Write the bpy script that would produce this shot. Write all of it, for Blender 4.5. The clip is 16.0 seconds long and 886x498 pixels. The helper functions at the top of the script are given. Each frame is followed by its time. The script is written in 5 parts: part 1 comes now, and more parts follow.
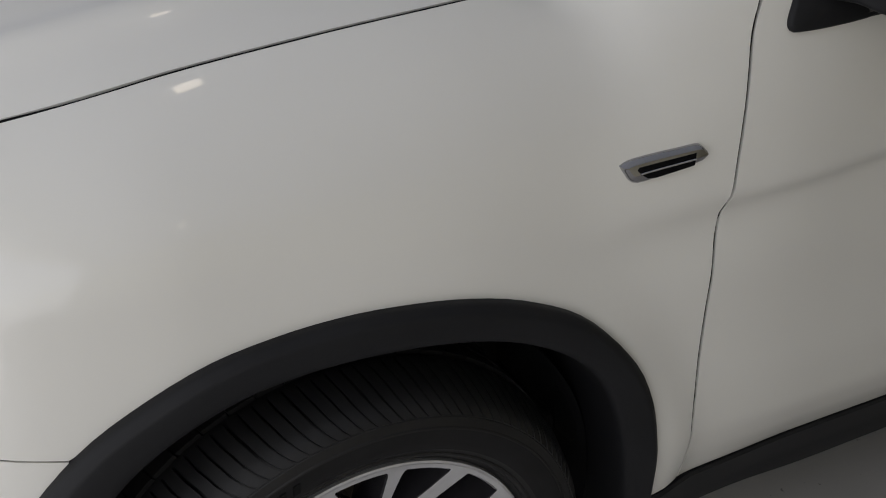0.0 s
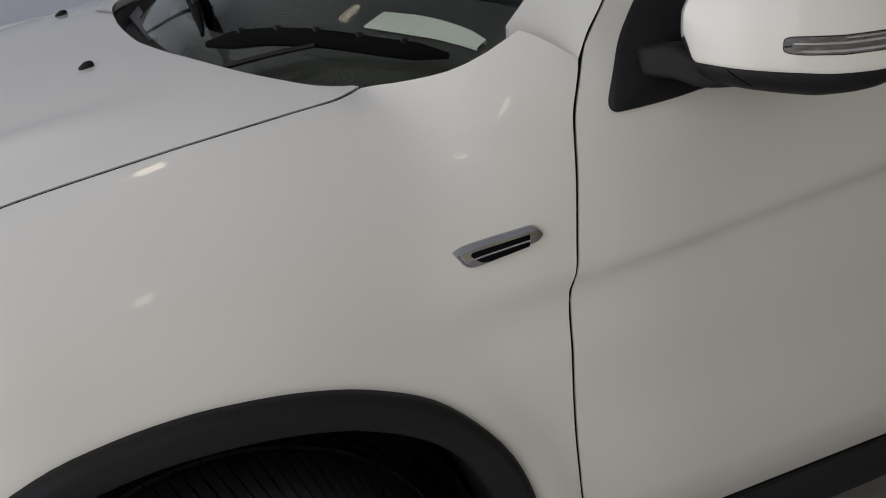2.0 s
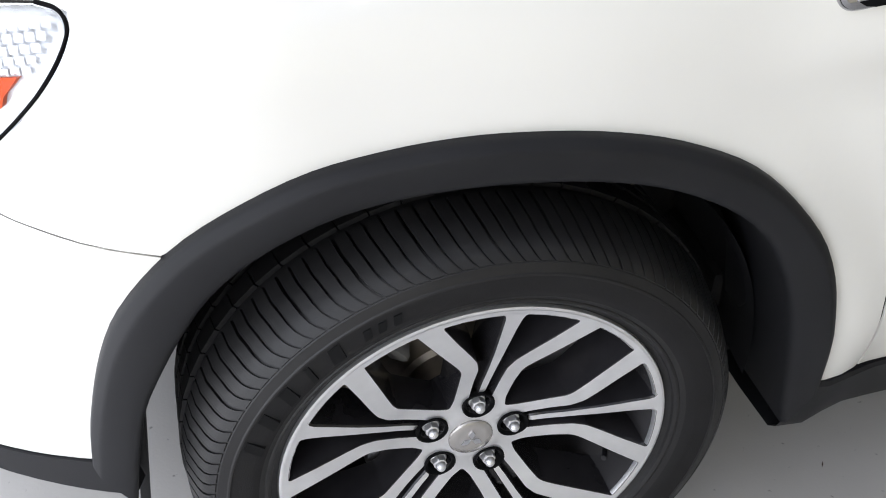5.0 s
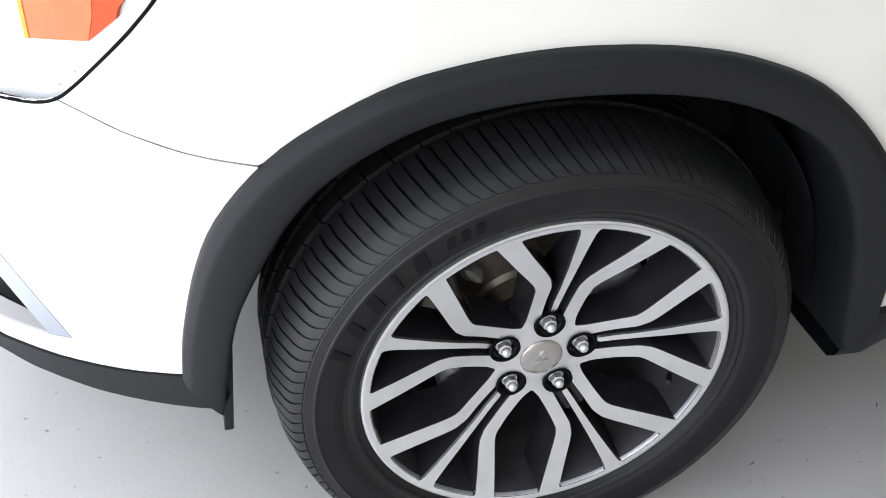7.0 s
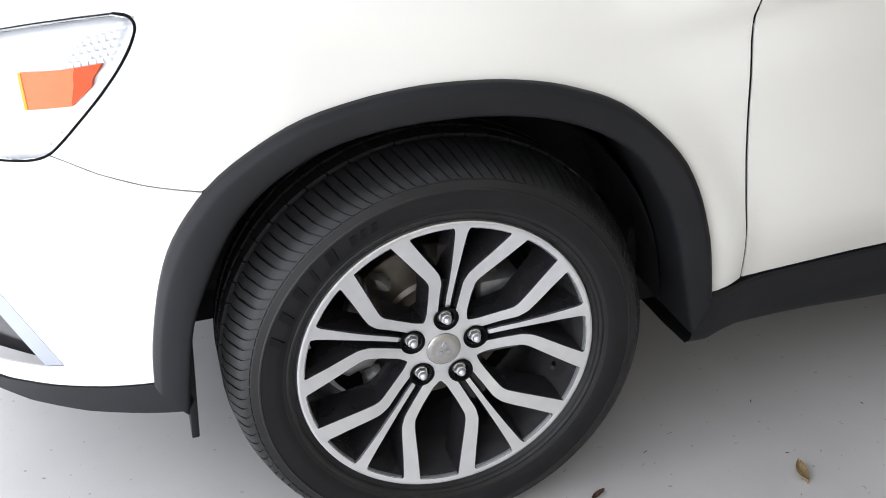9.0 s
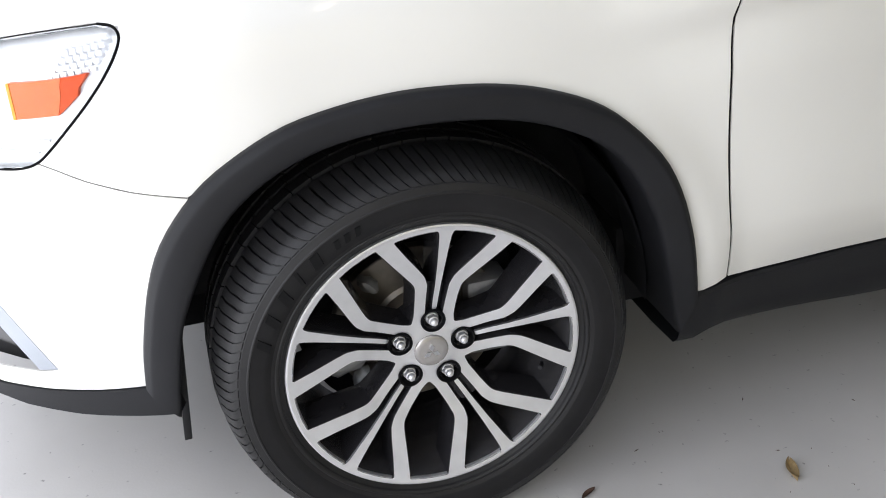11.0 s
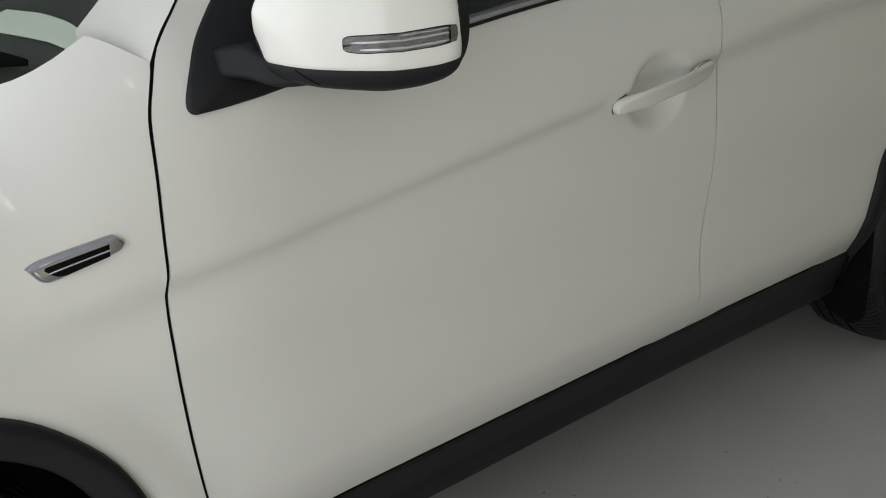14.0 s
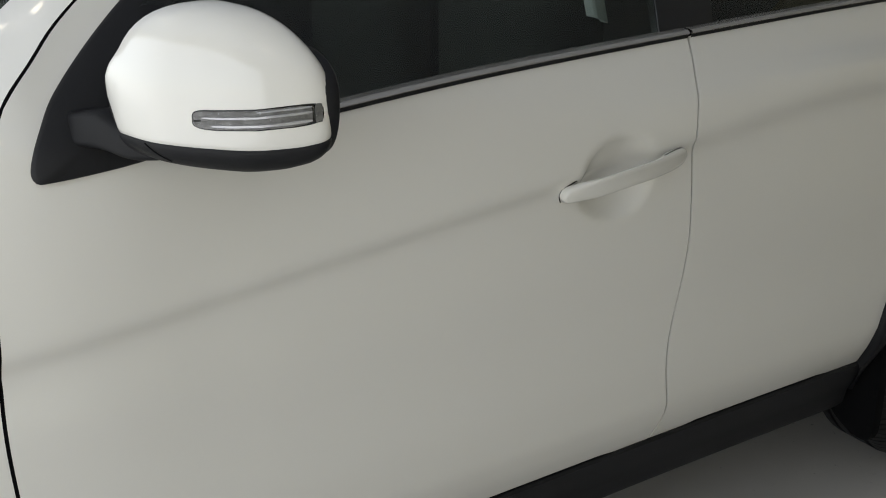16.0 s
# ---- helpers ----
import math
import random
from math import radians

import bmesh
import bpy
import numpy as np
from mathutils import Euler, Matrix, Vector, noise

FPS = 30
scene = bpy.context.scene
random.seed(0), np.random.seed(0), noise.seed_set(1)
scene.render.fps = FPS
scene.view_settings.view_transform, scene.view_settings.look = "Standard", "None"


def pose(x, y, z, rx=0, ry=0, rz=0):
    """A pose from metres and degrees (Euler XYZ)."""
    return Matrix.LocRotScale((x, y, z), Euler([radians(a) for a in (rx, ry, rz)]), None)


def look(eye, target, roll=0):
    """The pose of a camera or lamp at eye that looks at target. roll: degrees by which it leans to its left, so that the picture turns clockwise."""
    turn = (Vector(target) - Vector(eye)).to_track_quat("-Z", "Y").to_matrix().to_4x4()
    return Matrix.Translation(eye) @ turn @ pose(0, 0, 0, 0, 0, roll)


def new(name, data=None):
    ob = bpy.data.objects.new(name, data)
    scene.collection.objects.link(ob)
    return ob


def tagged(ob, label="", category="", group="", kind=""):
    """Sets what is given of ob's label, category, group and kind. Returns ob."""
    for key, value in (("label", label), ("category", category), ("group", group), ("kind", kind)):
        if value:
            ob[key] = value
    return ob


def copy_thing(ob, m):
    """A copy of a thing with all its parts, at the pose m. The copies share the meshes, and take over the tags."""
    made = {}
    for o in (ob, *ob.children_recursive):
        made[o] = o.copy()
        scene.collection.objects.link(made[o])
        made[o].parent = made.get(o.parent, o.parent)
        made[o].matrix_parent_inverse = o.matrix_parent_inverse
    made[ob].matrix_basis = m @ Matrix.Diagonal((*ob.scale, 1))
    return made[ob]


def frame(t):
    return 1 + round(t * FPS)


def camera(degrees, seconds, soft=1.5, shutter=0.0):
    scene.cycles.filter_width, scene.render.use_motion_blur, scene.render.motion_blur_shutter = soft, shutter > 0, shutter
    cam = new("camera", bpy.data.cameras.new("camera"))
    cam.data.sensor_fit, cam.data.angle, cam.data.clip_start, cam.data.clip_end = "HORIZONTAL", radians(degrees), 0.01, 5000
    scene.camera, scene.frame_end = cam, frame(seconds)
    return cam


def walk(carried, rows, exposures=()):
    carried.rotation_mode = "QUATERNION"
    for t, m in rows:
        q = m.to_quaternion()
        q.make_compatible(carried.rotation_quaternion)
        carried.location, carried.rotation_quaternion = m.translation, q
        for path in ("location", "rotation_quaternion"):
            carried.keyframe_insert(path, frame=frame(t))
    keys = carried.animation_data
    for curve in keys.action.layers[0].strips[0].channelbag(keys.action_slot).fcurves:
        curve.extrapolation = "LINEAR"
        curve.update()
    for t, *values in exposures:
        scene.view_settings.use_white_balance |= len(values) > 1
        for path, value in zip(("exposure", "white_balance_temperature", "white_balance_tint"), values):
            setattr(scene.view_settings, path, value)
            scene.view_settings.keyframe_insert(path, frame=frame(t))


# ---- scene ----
cam = camera(46.0, 16.0, soft=1.0)
PATH = [
    (0, (-0.4668, -0.9209, 1.4311), (0.4511, 0.5910, 0.4974), 4.29),
    (0.5, (-0.3122, -1.0115, 1.4481), (0.4901, 0.6009, 0.5805), 4.29),
    (1, (-0.2283, -1.0863, 1.4766), (0.5385, 0.5554, 0.6325), -1.65),
    (1.5, (-0.1947, -1.1239, 1.4615), (0.5904, 0.5317, 0.6600), -3.69),
    (2, (-0.2262, -1.1249, 1.4394), (0.5924, 0.5422, 0.6974), -2.64),
    (2.5, (-0.2307, -1.1074, 1.4612), (0.5869, 0.5544, 0.7063), -3.17),
    (3, (-0.1879, -1.1052, 1.4232), (0.5599, 0.5220, 0.5328), -4.71),
    (3.5, (-0.2027, -1.0377, 1.3980), (0.4787, 0.5522, 0.3941), -5.93),
    (3.7, (-0.2415, -1.0095, 1.3818), (0.3943, 0.5737, 0.3381), -4.27),
    (5.8, (-0.3469, -0.8011, 1.3372), (0.0525, 0.6428, 0.0122), 5.04),
    (6, (-0.3692, -0.8033, 1.3229), (0.0152, 0.6258, -0.0224), 5.87),
    (6.5, (-0.3778, -0.8222, 1.3255), (-0.0494, 0.5522, -0.0898), 5.37),
    (7, (-0.3829, -0.9322, 1.3129), (0.0124, 0.5852, 0.0714), 1.68),
    (7.5, (-0.4256, -0.9773, 1.3115), (0.0691, 0.5460, 0.1136), 0.81),
    (8, (-0.4232, -1.1184, 1.3080), (0.0369, 0.4622, 0.1721), 1.79),
    (8.5, (-0.4164, -1.3386, 1.2760), (0.0314, 0.3315, 0.2709), -2.32),
    (8.7, (-0.3980, -1.3644, 1.3051), (0.0770, 0.3192, 0.3358), -2.58),
    (10.8, (-0.3467, -1.4557, 1.2786), (0.0618, 0.2779, 0.3689), -3.22),
    (11, (-0.3388, -1.4132, 1.3149), (0.1066, 0.2909, 0.3676), -3.71),
    (11.5, (-0.2913, -1.3269, 1.3770), (0.4746, 0.3221, 0.5438), -2.83),
    (12, (-0.1889, -1.2776, 1.4316), (0.7317, 0.3143, 0.6453), -3.60),
    (12.5, (-0.1214, -1.2351, 1.4560), (0.9263, 0.2884, 0.6937), -2.38),
    (13, (-0.0811, -1.1954, 1.4660), (1.0990, 0.2207, 0.6900), 1.62),
    (13.5, (-0.0281, -1.1970, 1.4637), (1.1975, 0.1510, 0.6386), -0.32),
    (14, (0.0339, -1.2791, 1.4688), (1.1397, 0.1782, 0.6605), -2.11),
    (14.5, (0.1191, -1.3975, 1.4588), (1.1877, 0.1105, 0.6947), -3.22),
    (15, (0.1744, -1.4553, 1.4685), (1.2492, 0.0651, 0.7383), -4.01),
    (15.5, (0.2685, -1.4011, 1.4754), (1.3386, 0.1289, 0.7586), -4.45),
    (16, (0.3749, -1.2888, 1.4709), (1.3535, 0.2940, 0.7379), -0.11),
]
walk(cam, [(t, look(eye, target, roll)) for t, eye, target, roll in PATH],
     exposures=[(0, -0.84, 7500, 13), (0.5, -0.68, 7520, 13), (2.5, -0.75, 7560, 14), (3, -0.72, 7560, 13), (3.4, -0.40, 7550, 12), (3.7, -0.16, 7450, 12), (5.8, 0.70, 7050, 13), (8.7, 0.64, 7100, 13), (10.8, 0.52, 7150, 13), (11.2, 0.45, 7280, 13), (11.6, 0.27, 7540, 12), (12.1, -0.10, 7500, 11), (12.6, -0.32, 7420, 9), (13.5, -0.26, 7420, 9), (14.5, -0.18, 7420, 9), (16, -0.15, 7420, 9)])

# ---- light ----
world = bpy.data.worlds.new("World")
scene.world = world
world.use_nodes = True
wn = world.node_tree.nodes
sky = wn.new("ShaderNodeTexSky")
sky.sky_type, sky.sun_disc = "NISHITA", False
sky.sun_elevation, sky.sun_rotation = radians(48), radians(100)
wn["Background"].inputs["Strength"].default_value = 0.12
world.node_tree.links.new(sky.outputs[0], wn["Background"].inputs["Color"])
sun = new("sun", bpy.data.lights.new("sun", "SUN"))
sun.data.energy, sun.data.angle, sun.data.color = 2.6, radians(0.5), (1.0, 0.95, 0.88)
sun.matrix_world = look((4, -1.5, 6), (0, 0, 0))


def area_lamp(name, loc, target, sx, sy, power, color):
    lamp = new(name, bpy.data.lights.new(name, "AREA"))
    lamp.data.shape, lamp.data.size, lamp.data.size_y = "RECTANGLE", sx, sy
    lamp.data.energy, lamp.data.color = power, color
    lamp.matrix_world = look(loc, target)
    return lamp


# ---- materials ----
def material(name, color, rough=0.5, metal=0.0, coat=0.0, vary=0.08, scale=6.0, bump=0.0, bump_scale=200.0, spec=0.5):
    mat = bpy.data.materials.new(name)
    mat.use_nodes = True
    nodes, links = mat.node_tree.nodes, mat.node_tree.links
    b = nodes["Principled BSDF"]
    b.inputs["Metallic"].default_value = metal
    b.inputs["Coat Weight"].default_value = coat
    b.inputs["Coat Roughness"].default_value = 0.04
    b.inputs["Specular IOR Level"].default_value = spec
    co = nodes.new("ShaderNodeTexCoord")
    big = nodes.new("ShaderNodeTexNoise")
    big.inputs["Scale"].default_value, big.inputs["Detail"].default_value = scale, 6
    links.new(co.outputs["Object"], big.inputs["Vector"])
    ramp = nodes.new("ShaderNodeMapRange")
    ramp.inputs["From Min"].default_value, ramp.inputs["From Max"].default_value = 0.3, 0.7
    ramp.inputs["To Min"].default_value, ramp.inputs["To Max"].default_value = 1 - vary, 1 + vary
    links.new(big.outputs["Fac"], ramp.inputs["Value"])
    mul = nodes.new("ShaderNodeVectorMath")
    mul.operation = "SCALE"
    mul.inputs[0].default_value = color
    links.new(ramp.outputs[0], mul.inputs["Scale"])
    links.new(mul.outputs[0], b.inputs["Base Color"])
    fine = nodes.new("ShaderNodeTexNoise")
    fine.inputs["Scale"].default_value, fine.inputs["Detail"].default_value = bump_scale, 3
    links.new(co.outputs["Object"], fine.inputs["Vector"])
    rr = nodes.new("ShaderNodeMapRange")
    rr.inputs["To Min"].default_value, rr.inputs["To Max"].default_value = max(rough - 0.05, 0.01), rough + 0.05
    links.new(fine.outputs["Fac"], rr.inputs["Value"])
    links.new(rr.outputs[0], b.inputs["Roughness"])
    if bump:
        bp = nodes.new("ShaderNodeBump")
        bp.inputs["Strength"].default_value, bp.inputs["Distance"].default_value = bump, 0.001
        links.new(fine.outputs["Fac"], bp.inputs["Height"])
        links.new(bp.outputs[0], b.inputs["Normal"])
    return mat


def glass_material(name, color, rough=0.0, ior=1.45):
    mat = bpy.data.materials.new(name)
    mat.use_nodes = True
    b = mat.node_tree.nodes["Principled BSDF"]
    b.inputs["Base Color"].default_value = (*color, 1)
    b.inputs["Transmission Weight"].default_value = 1.0
    b.inputs["Roughness"].default_value, b.inputs["IOR"].default_value = rough, ior
    return mat


PAINT = material("white_paint", (0.80, 0.784, 0.73), 0.32, coat=1.0, vary=0.008, scale=3, bump_scale=900)
TRIM = material("black_plastic", (0.0098, 0.0100, 0.0115), 0.55, vary=0.15, scale=8, bump=0.25, bump_scale=1400, spec=0.27)
# near-black: for truly black parts, and for shade painted into gaps and hollows
DARK = material("black_parts_and_shade", (0.004, 0.004, 0.0045), 0.85, vary=0.2, scale=9, spec=0.1)
LINER = material("wheel_liner", (0.018, 0.0178, 0.0195), 0.8, vary=0.25, scale=14, bump=0.4, bump_scale=300, spec=0.15)
SEAM = material("seam_shadow", (0.025, 0.024, 0.023), 0.8, vary=0.2, scale=30, spec=0.1)
JOINT = material("joint_filler", (0.16, 0.15, 0.14), 0.8, vary=0.1, scale=30, spec=0.1)
GLOSSBLACK = material("gloss_black", (0.012, 0.012, 0.013), 0.12, vary=0.05, spec=0.5)
RUBBER = material("tyre_rubber", (0.0110, 0.0106, 0.0109), 0.46, vary=0.22, scale=18, bump=0.35, bump_scale=700, spec=0.35)
MACHINED = material("machined_alloy", (0.80, 0.80, 0.805), 0.32, metal=0.85, vary=0.04, scale=40, bump_scale=1500)
mt = MACHINED.node_tree
lathe = mt.nodes.new("ShaderNodeTangent")
lathe.direction_type, lathe.axis = "RADIAL", "Y"
mt.nodes["Principled BSDF"].inputs["Anisotropic"].default_value = 0.65
mt.links.new(lathe.outputs[0], mt.nodes["Principled BSDF"].inputs["Tangent"])
ALLOYDARK = material("dark_alloy", (0.022, 0.021, 0.023), 0.16, metal=0.15, vary=0.15, scale=30)
BARREL = material("barrel_paint", (0.15, 0.145, 0.15), 0.24, metal=0.75, vary=0.25, scale=12)
CHROME = material("chrome", (0.56, 0.57, 0.595), 0.10, metal=1.0, vary=0.02)
NUTMETAL = material("nut_metal", (0.78, 0.78, 0.79), 0.3, metal=0.75, vary=0.05, scale=80)
VENTCHROME = material("dull_chrome", (0.42, 0.42, 0.435), 0.07, metal=1.0, vary=0.04, scale=60)
SILVER = material("silver_trim", (0.46, 0.44, 0.42), 0.24, metal=0.7, vary=0.03)
STEEL = material("brake_steel", (0.24, 0.215, 0.185), 0.42, metal=0.85, vary=0.25, scale=25)
CASTIRON = material("cast_caliper", (0.30, 0.30, 0.30), 0.55, metal=0.5, vary=0.2, scale=40)
BLADE = material("blade_silver", (0.33, 0.355, 0.39), 0.4, metal=0.3, vary=0.04)
AMBER = material("amber_plastic", (0.55, 0.070, 0.020), 0.4, coat=0.0, vary=0.10, scale=60, spec=0.1)
PEACH = material("pale_amber", (0.66, 0.155, 0.06), 0.35, vary=0.06, scale=40, spec=0.2)
YELLOW = material("yellow_plastic", (0.75, 0.30, 0.04), 0.35, vary=0.08, scale=40, spec=0.2)
GUIDE = material("light_guide", (0.42, 0.42, 0.43), 0.15, metal=0.5, vary=0.1, scale=60)
REPEATER = material("repeater_reflector", (0.12, 0.118, 0.115), 0.3, metal=0.5, vary=0.3, scale=120, bump=0.3, bump_scale=300)
REFLECTOR = material("lamp_reflector", (0.68, 0.69, 0.71), 0.3, metal=0.4, vary=0.05, scale=60, bump=0.2, bump_scale=160)
GLASS = glass_material("clear_lens", (0.97, 0.98, 0.98), ior=1.12)
WINDSCREEN = glass_material("windscreen_glass", (0.83, 0.90, 0.84), ior=1.22)
TINT = glass_material("tinted_glass", (0.20, 0.235, 0.225))
DOORGLASS = glass_material("green_door_glass", (0.27, 0.325, 0.305))
PILLARTRIM = material("pillar_trim", (0.78, 0.80, 0.79), 0.7, vary=0.05, scale=20)
SIDEBAND = material("knurled_rubber", (0.0100, 0.0096, 0.0100), 0.72, vary=0.15, scale=30, bump=0.5, bump_scale=900, spec=0.25)
LETTER = material("moulded_letter", (0.0035, 0.0035, 0.0038), 0.7, vary=0.2, scale=60, spec=0.2)
SCREENGLINT = material("pale_reflection", (0.86, 0.86, 0.80), 0.8, vary=0.03)
CABIN = material("cabin_fabric", (0.030, 0.031, 0.028), 0.85, vary=0.2, scale=20)
SCUTTLE = material("scuttle_plastic", (0.034, 0.031, 0.028), 0.7, vary=0.2, scale=15)
CABINGREY = material("cabin_trim", (0.11, 0.10, 0.09), 0.7, vary=0.15, scale=10)


# ---- mesh helpers ----
def raw(name, verts, faces, mats, parent=None, label="", smooth=True, index=None, sharp=None):
    me = bpy.data.meshes.new(name)
    me.from_pydata([tuple(v) for v in verts], [], [tuple(f) for f in faces])
    for m in mats if isinstance(mats, (list, tuple)) else [mats]:
        me.materials.append(m)
    bm = bmesh.new()
    bm.from_mesh(me)
    bmesh.ops.recalc_face_normals(bm, faces=bm.faces)
    if index is not None:
        for f, i in zip(bm.faces, index):
            f.material_index = i
    for f in bm.faces:
        f.smooth = smooth
    if smooth:
        lim = radians(sharp if sharp else 40)
        for e in bm.edges:
            if len(e.link_faces) == 2 and e.calc_face_angle(0) > lim:
                e.smooth = False
    bm.to_mesh(me)
    bm.free()
    ob = new(name, me)
    ob.parent = parent
    if label:
        tagged(ob, label)
    return ob


def part(name, bm, mat, parent=None, label="", smooth=True, sharp=40):
    me = bpy.data.meshes.new(name)
    bmesh.ops.recalc_face_normals(bm, faces=bm.faces)
    for f in bm.faces:
        f.smooth = smooth
    for e in bm.edges:
        if len(e.link_faces) == 2 and e.calc_face_angle(0) > radians(sharp):
            e.smooth = False
    bm.to_mesh(me)
    bm.free()
    for m in mat if isinstance(mat, (list, tuple)) else [mat]:
        me.materials.append(m)
    ob = new(name, me)
    ob.parent = parent
    if label:
        tagged(ob, label)
    return ob


def loft(name, rows, mat, parent, label="", closed=False, caps=False, sharp=40):
    """A skin over rows of points; closed joins each row's last point to its first."""
    n = len(rows[0])
    verts = [p for r in rows for p in r]
    faces = []
    for a in range(len(rows) - 1):
        for b in range(n if closed else n - 1):
            c = (b + 1) % n
            faces.append((a * n + b, a * n + c, (a + 1) * n + c, (a + 1) * n + b))
    if caps:
        faces.append(tuple(range(n)))
        faces.append(tuple((len(rows) - 1) * n + b for b in range(n)))
    return raw(name, verts, faces, mat, parent, label, sharp=sharp)


def pane(name, rows, deep, mat, parent, label=""):
    """A sheet of glass with thickness: the skin over rows, and a second one deep behind it."""
    n, m = len(rows[0]), len(rows)
    outer = [p for r in rows for p in r]
    verts = outer + [p + Vector(deep) for p in outer]
    k = n * m
    faces = []
    for a in range(m - 1):
        for b in range(n - 1):
            q = (a * n + b, a * n + b + 1, (a + 1) * n + b + 1, (a + 1) * n + b)
            faces += [q, tuple(k + i for i in reversed(q))]
    rim = [b for b in range(n)] + [a * n + n - 1 for a in range(1, m)] + [(m - 1) * n + b for b in range(n - 2, -1, -1)] + [a * n for a in range(m - 2, 0, -1)]
    faces += [(rim[i], rim[(i + 1) % len(rim)], k + rim[(i + 1) % len(rim)], k + rim[i]) for i in range(len(rim))]
    ob = raw(name, verts, faces, mat, parent, label, sharp=45)
    ob.visible_shadow = False
    return ob


def box(name, lo, hi, mat, parent=None, label="", bevel=0.006, segments=2):
    bm = bmesh.new()
    bmesh.ops.create_cube(bm, size=1)
    for v in bm.verts:
        v.co = Vector([(a + b) / 2 + c * (b - a) for a, b, c in zip(lo, hi, v.co)])
    if bevel:
        bmesh.ops.bevel(bm, geom=bm.edges[:], offset=bevel, segments=segments, affect="EDGES", profile=0.5)
    return part(name, bm, mat, parent, label)


def spline(points, n):
    """n points, evenly spaced along a smooth curve through the given ones."""
    p = [Vector(q) for q in points]
    fine = []
    for i in range(len(p) - 1):
        a, b, c, d = p[max(i - 1, 0)], p[i], p[i + 1], p[min(i + 2, len(p) - 1)]
        for k in range(24):
            t = k / 24
            fine.append(0.5 * (2 * b + (c - a) * t + (2 * a - 5 * b + 4 * c - d) * t * t + (3 * b - a - 3 * c + d) * t ** 3))
    fine.append(p[-1])
    run = [0.0]
    for a, b in zip(fine, fine[1:]):
        run.append(run[-1] + (b - a).length)
    out, j = [], 0
    for k in range(n):
        want = run[-1] * k / (n - 1)
        while j < len(run) - 2 and run[j + 1] < want:
            j += 1
        f = (want - run[j]) / max(run[j + 1] - run[j], 1e-9)
        out.append(fine[j].lerp(fine[j + 1], min(max(f, 0), 1)))
    return out


def tube(name, points, radius, mat, parent, label="", n=24, sides=8, flat=1.0, taper=1.0):
    """A round bar along a smooth line; taper is the share of its thickness left at the ends."""
    path = spline(points, n)
    rows = []
    for i, p in enumerate(path):
        d = (path[min(i + 1, n - 1)] - path[max(i - 1, 0)]).normalized()
        u = d.cross(Vector((0, 0, 1)))
        u = u.normalized() if u.length > 1e-4 else Vector((1, 0, 0))
        w = d.cross(u)
        size = radius * (taper + (1 - taper) * min(1.0, min(i, n - 1 - i) / (0.12 * n)))
        rows.append([p + size * (math.cos(a) * u + flat * math.sin(a) * w) for a in [2 * math.pi * k / sides for k in range(sides)]])
    return loft(name, rows, mat, parent, label, closed=True, caps=True)


def smooth_step(a, b, x):
    t = min(max((x - a) / (b - a), 0.0), 1.0)
    return t * t * (3 - 2 * t)


def interp(x, xs, ys):
    """A smooth curve through the knots (monotone between them)."""
    if x <= xs[0]:
        return ys[0]
    if x >= xs[-1]:
        return ys[-1]
    for i in range(len(xs) - 1):
        if x <= xs[i + 1]:
            break

    def slope(j):
        if j == 0 or j == len(xs) - 1:
            k = min(max(j, 0), len(xs) - 2)
            return (ys[k + 1] - ys[k]) / (xs[k + 1] - xs[k])
        a = (ys[j] - ys[j - 1]) / (xs[j] - xs[j - 1])
        b = (ys[j + 1] - ys[j]) / (xs[j + 1] - xs[j])
        return 0.0 if a * b <= 0 else 2 * a * b / (a + b)

    h = xs[i + 1] - xs[i]
    t = (x - xs[i]) / h
    return ((2 * t ** 3 - 3 * t * t + 1) * ys[i] + (t ** 3 - 2 * t * t + t) * h * slope(i)
            + (-2 * t ** 3 + 3 * t * t) * ys[i + 1] + (t ** 3 - t * t) * h * slope(i + 1))


# ---- the car's side as one smooth surface: x runs to the rear, y into the car ----
MID = 0.83      # the car's centre line
BASE = 2.67     # wheelbase


def crease(x):
    return min(0.876 + (x - 0.5) * 0.104, 1.035)


def hood_z(x):
    return interp(x, [-0.9, -0.4, -0.2, 0.0, 0.1, 0.2, 0.26, 0.31], [0.838, 0.982, 1.0306, 1.0686, 1.0859, 1.1013, 1.1095, 1.1180])


def top_y(x):
    return interp(x, [-0.8, -0.45, -0.2, 0.0, 0.15, 0.25, 0.32, 0.5, 0.6], [0.194, 0.194, 0.199, 0.189, 0.1775, 0.1740, 0.1690, 0.112, 0.06])


def corner(x):
    """The wing runs in behind the bonnet's rear corner."""
    return interp(x, [0.262, 0.285, 0.307, 0.318, 0.345, 0.375, 0.41, 0.44, 0.50], [0.0, 0.010, 0.0225, 0.018, 0.003, -0.006, -0.013, -0.012, -0.005])


def top_z(x):
    return interp(x, [-0.9, -0.4, -0.2, 0.0, 0.1, 0.2, 0.26, 0.30, 0.355, 0.40, 0.444, 0.474, 0.494, 0.60],
                  [0.838, 0.982, 1.0306, 1.0686, 1.0859, 1.1013, 1.1095, 1.1160, 1.128, 1.142, 1.162, 1.179, 1.190, 1.245])


def dent(x, z, cx, cz):
    """The hollow behind a door handle."""
    d = math.hypot((x - cx) / (0.084 if cx < 2 else 0.068), (z - cz) / 0.073)
    return 0.033 * (1 - d ** 2.4) if d < 1 else 0.0


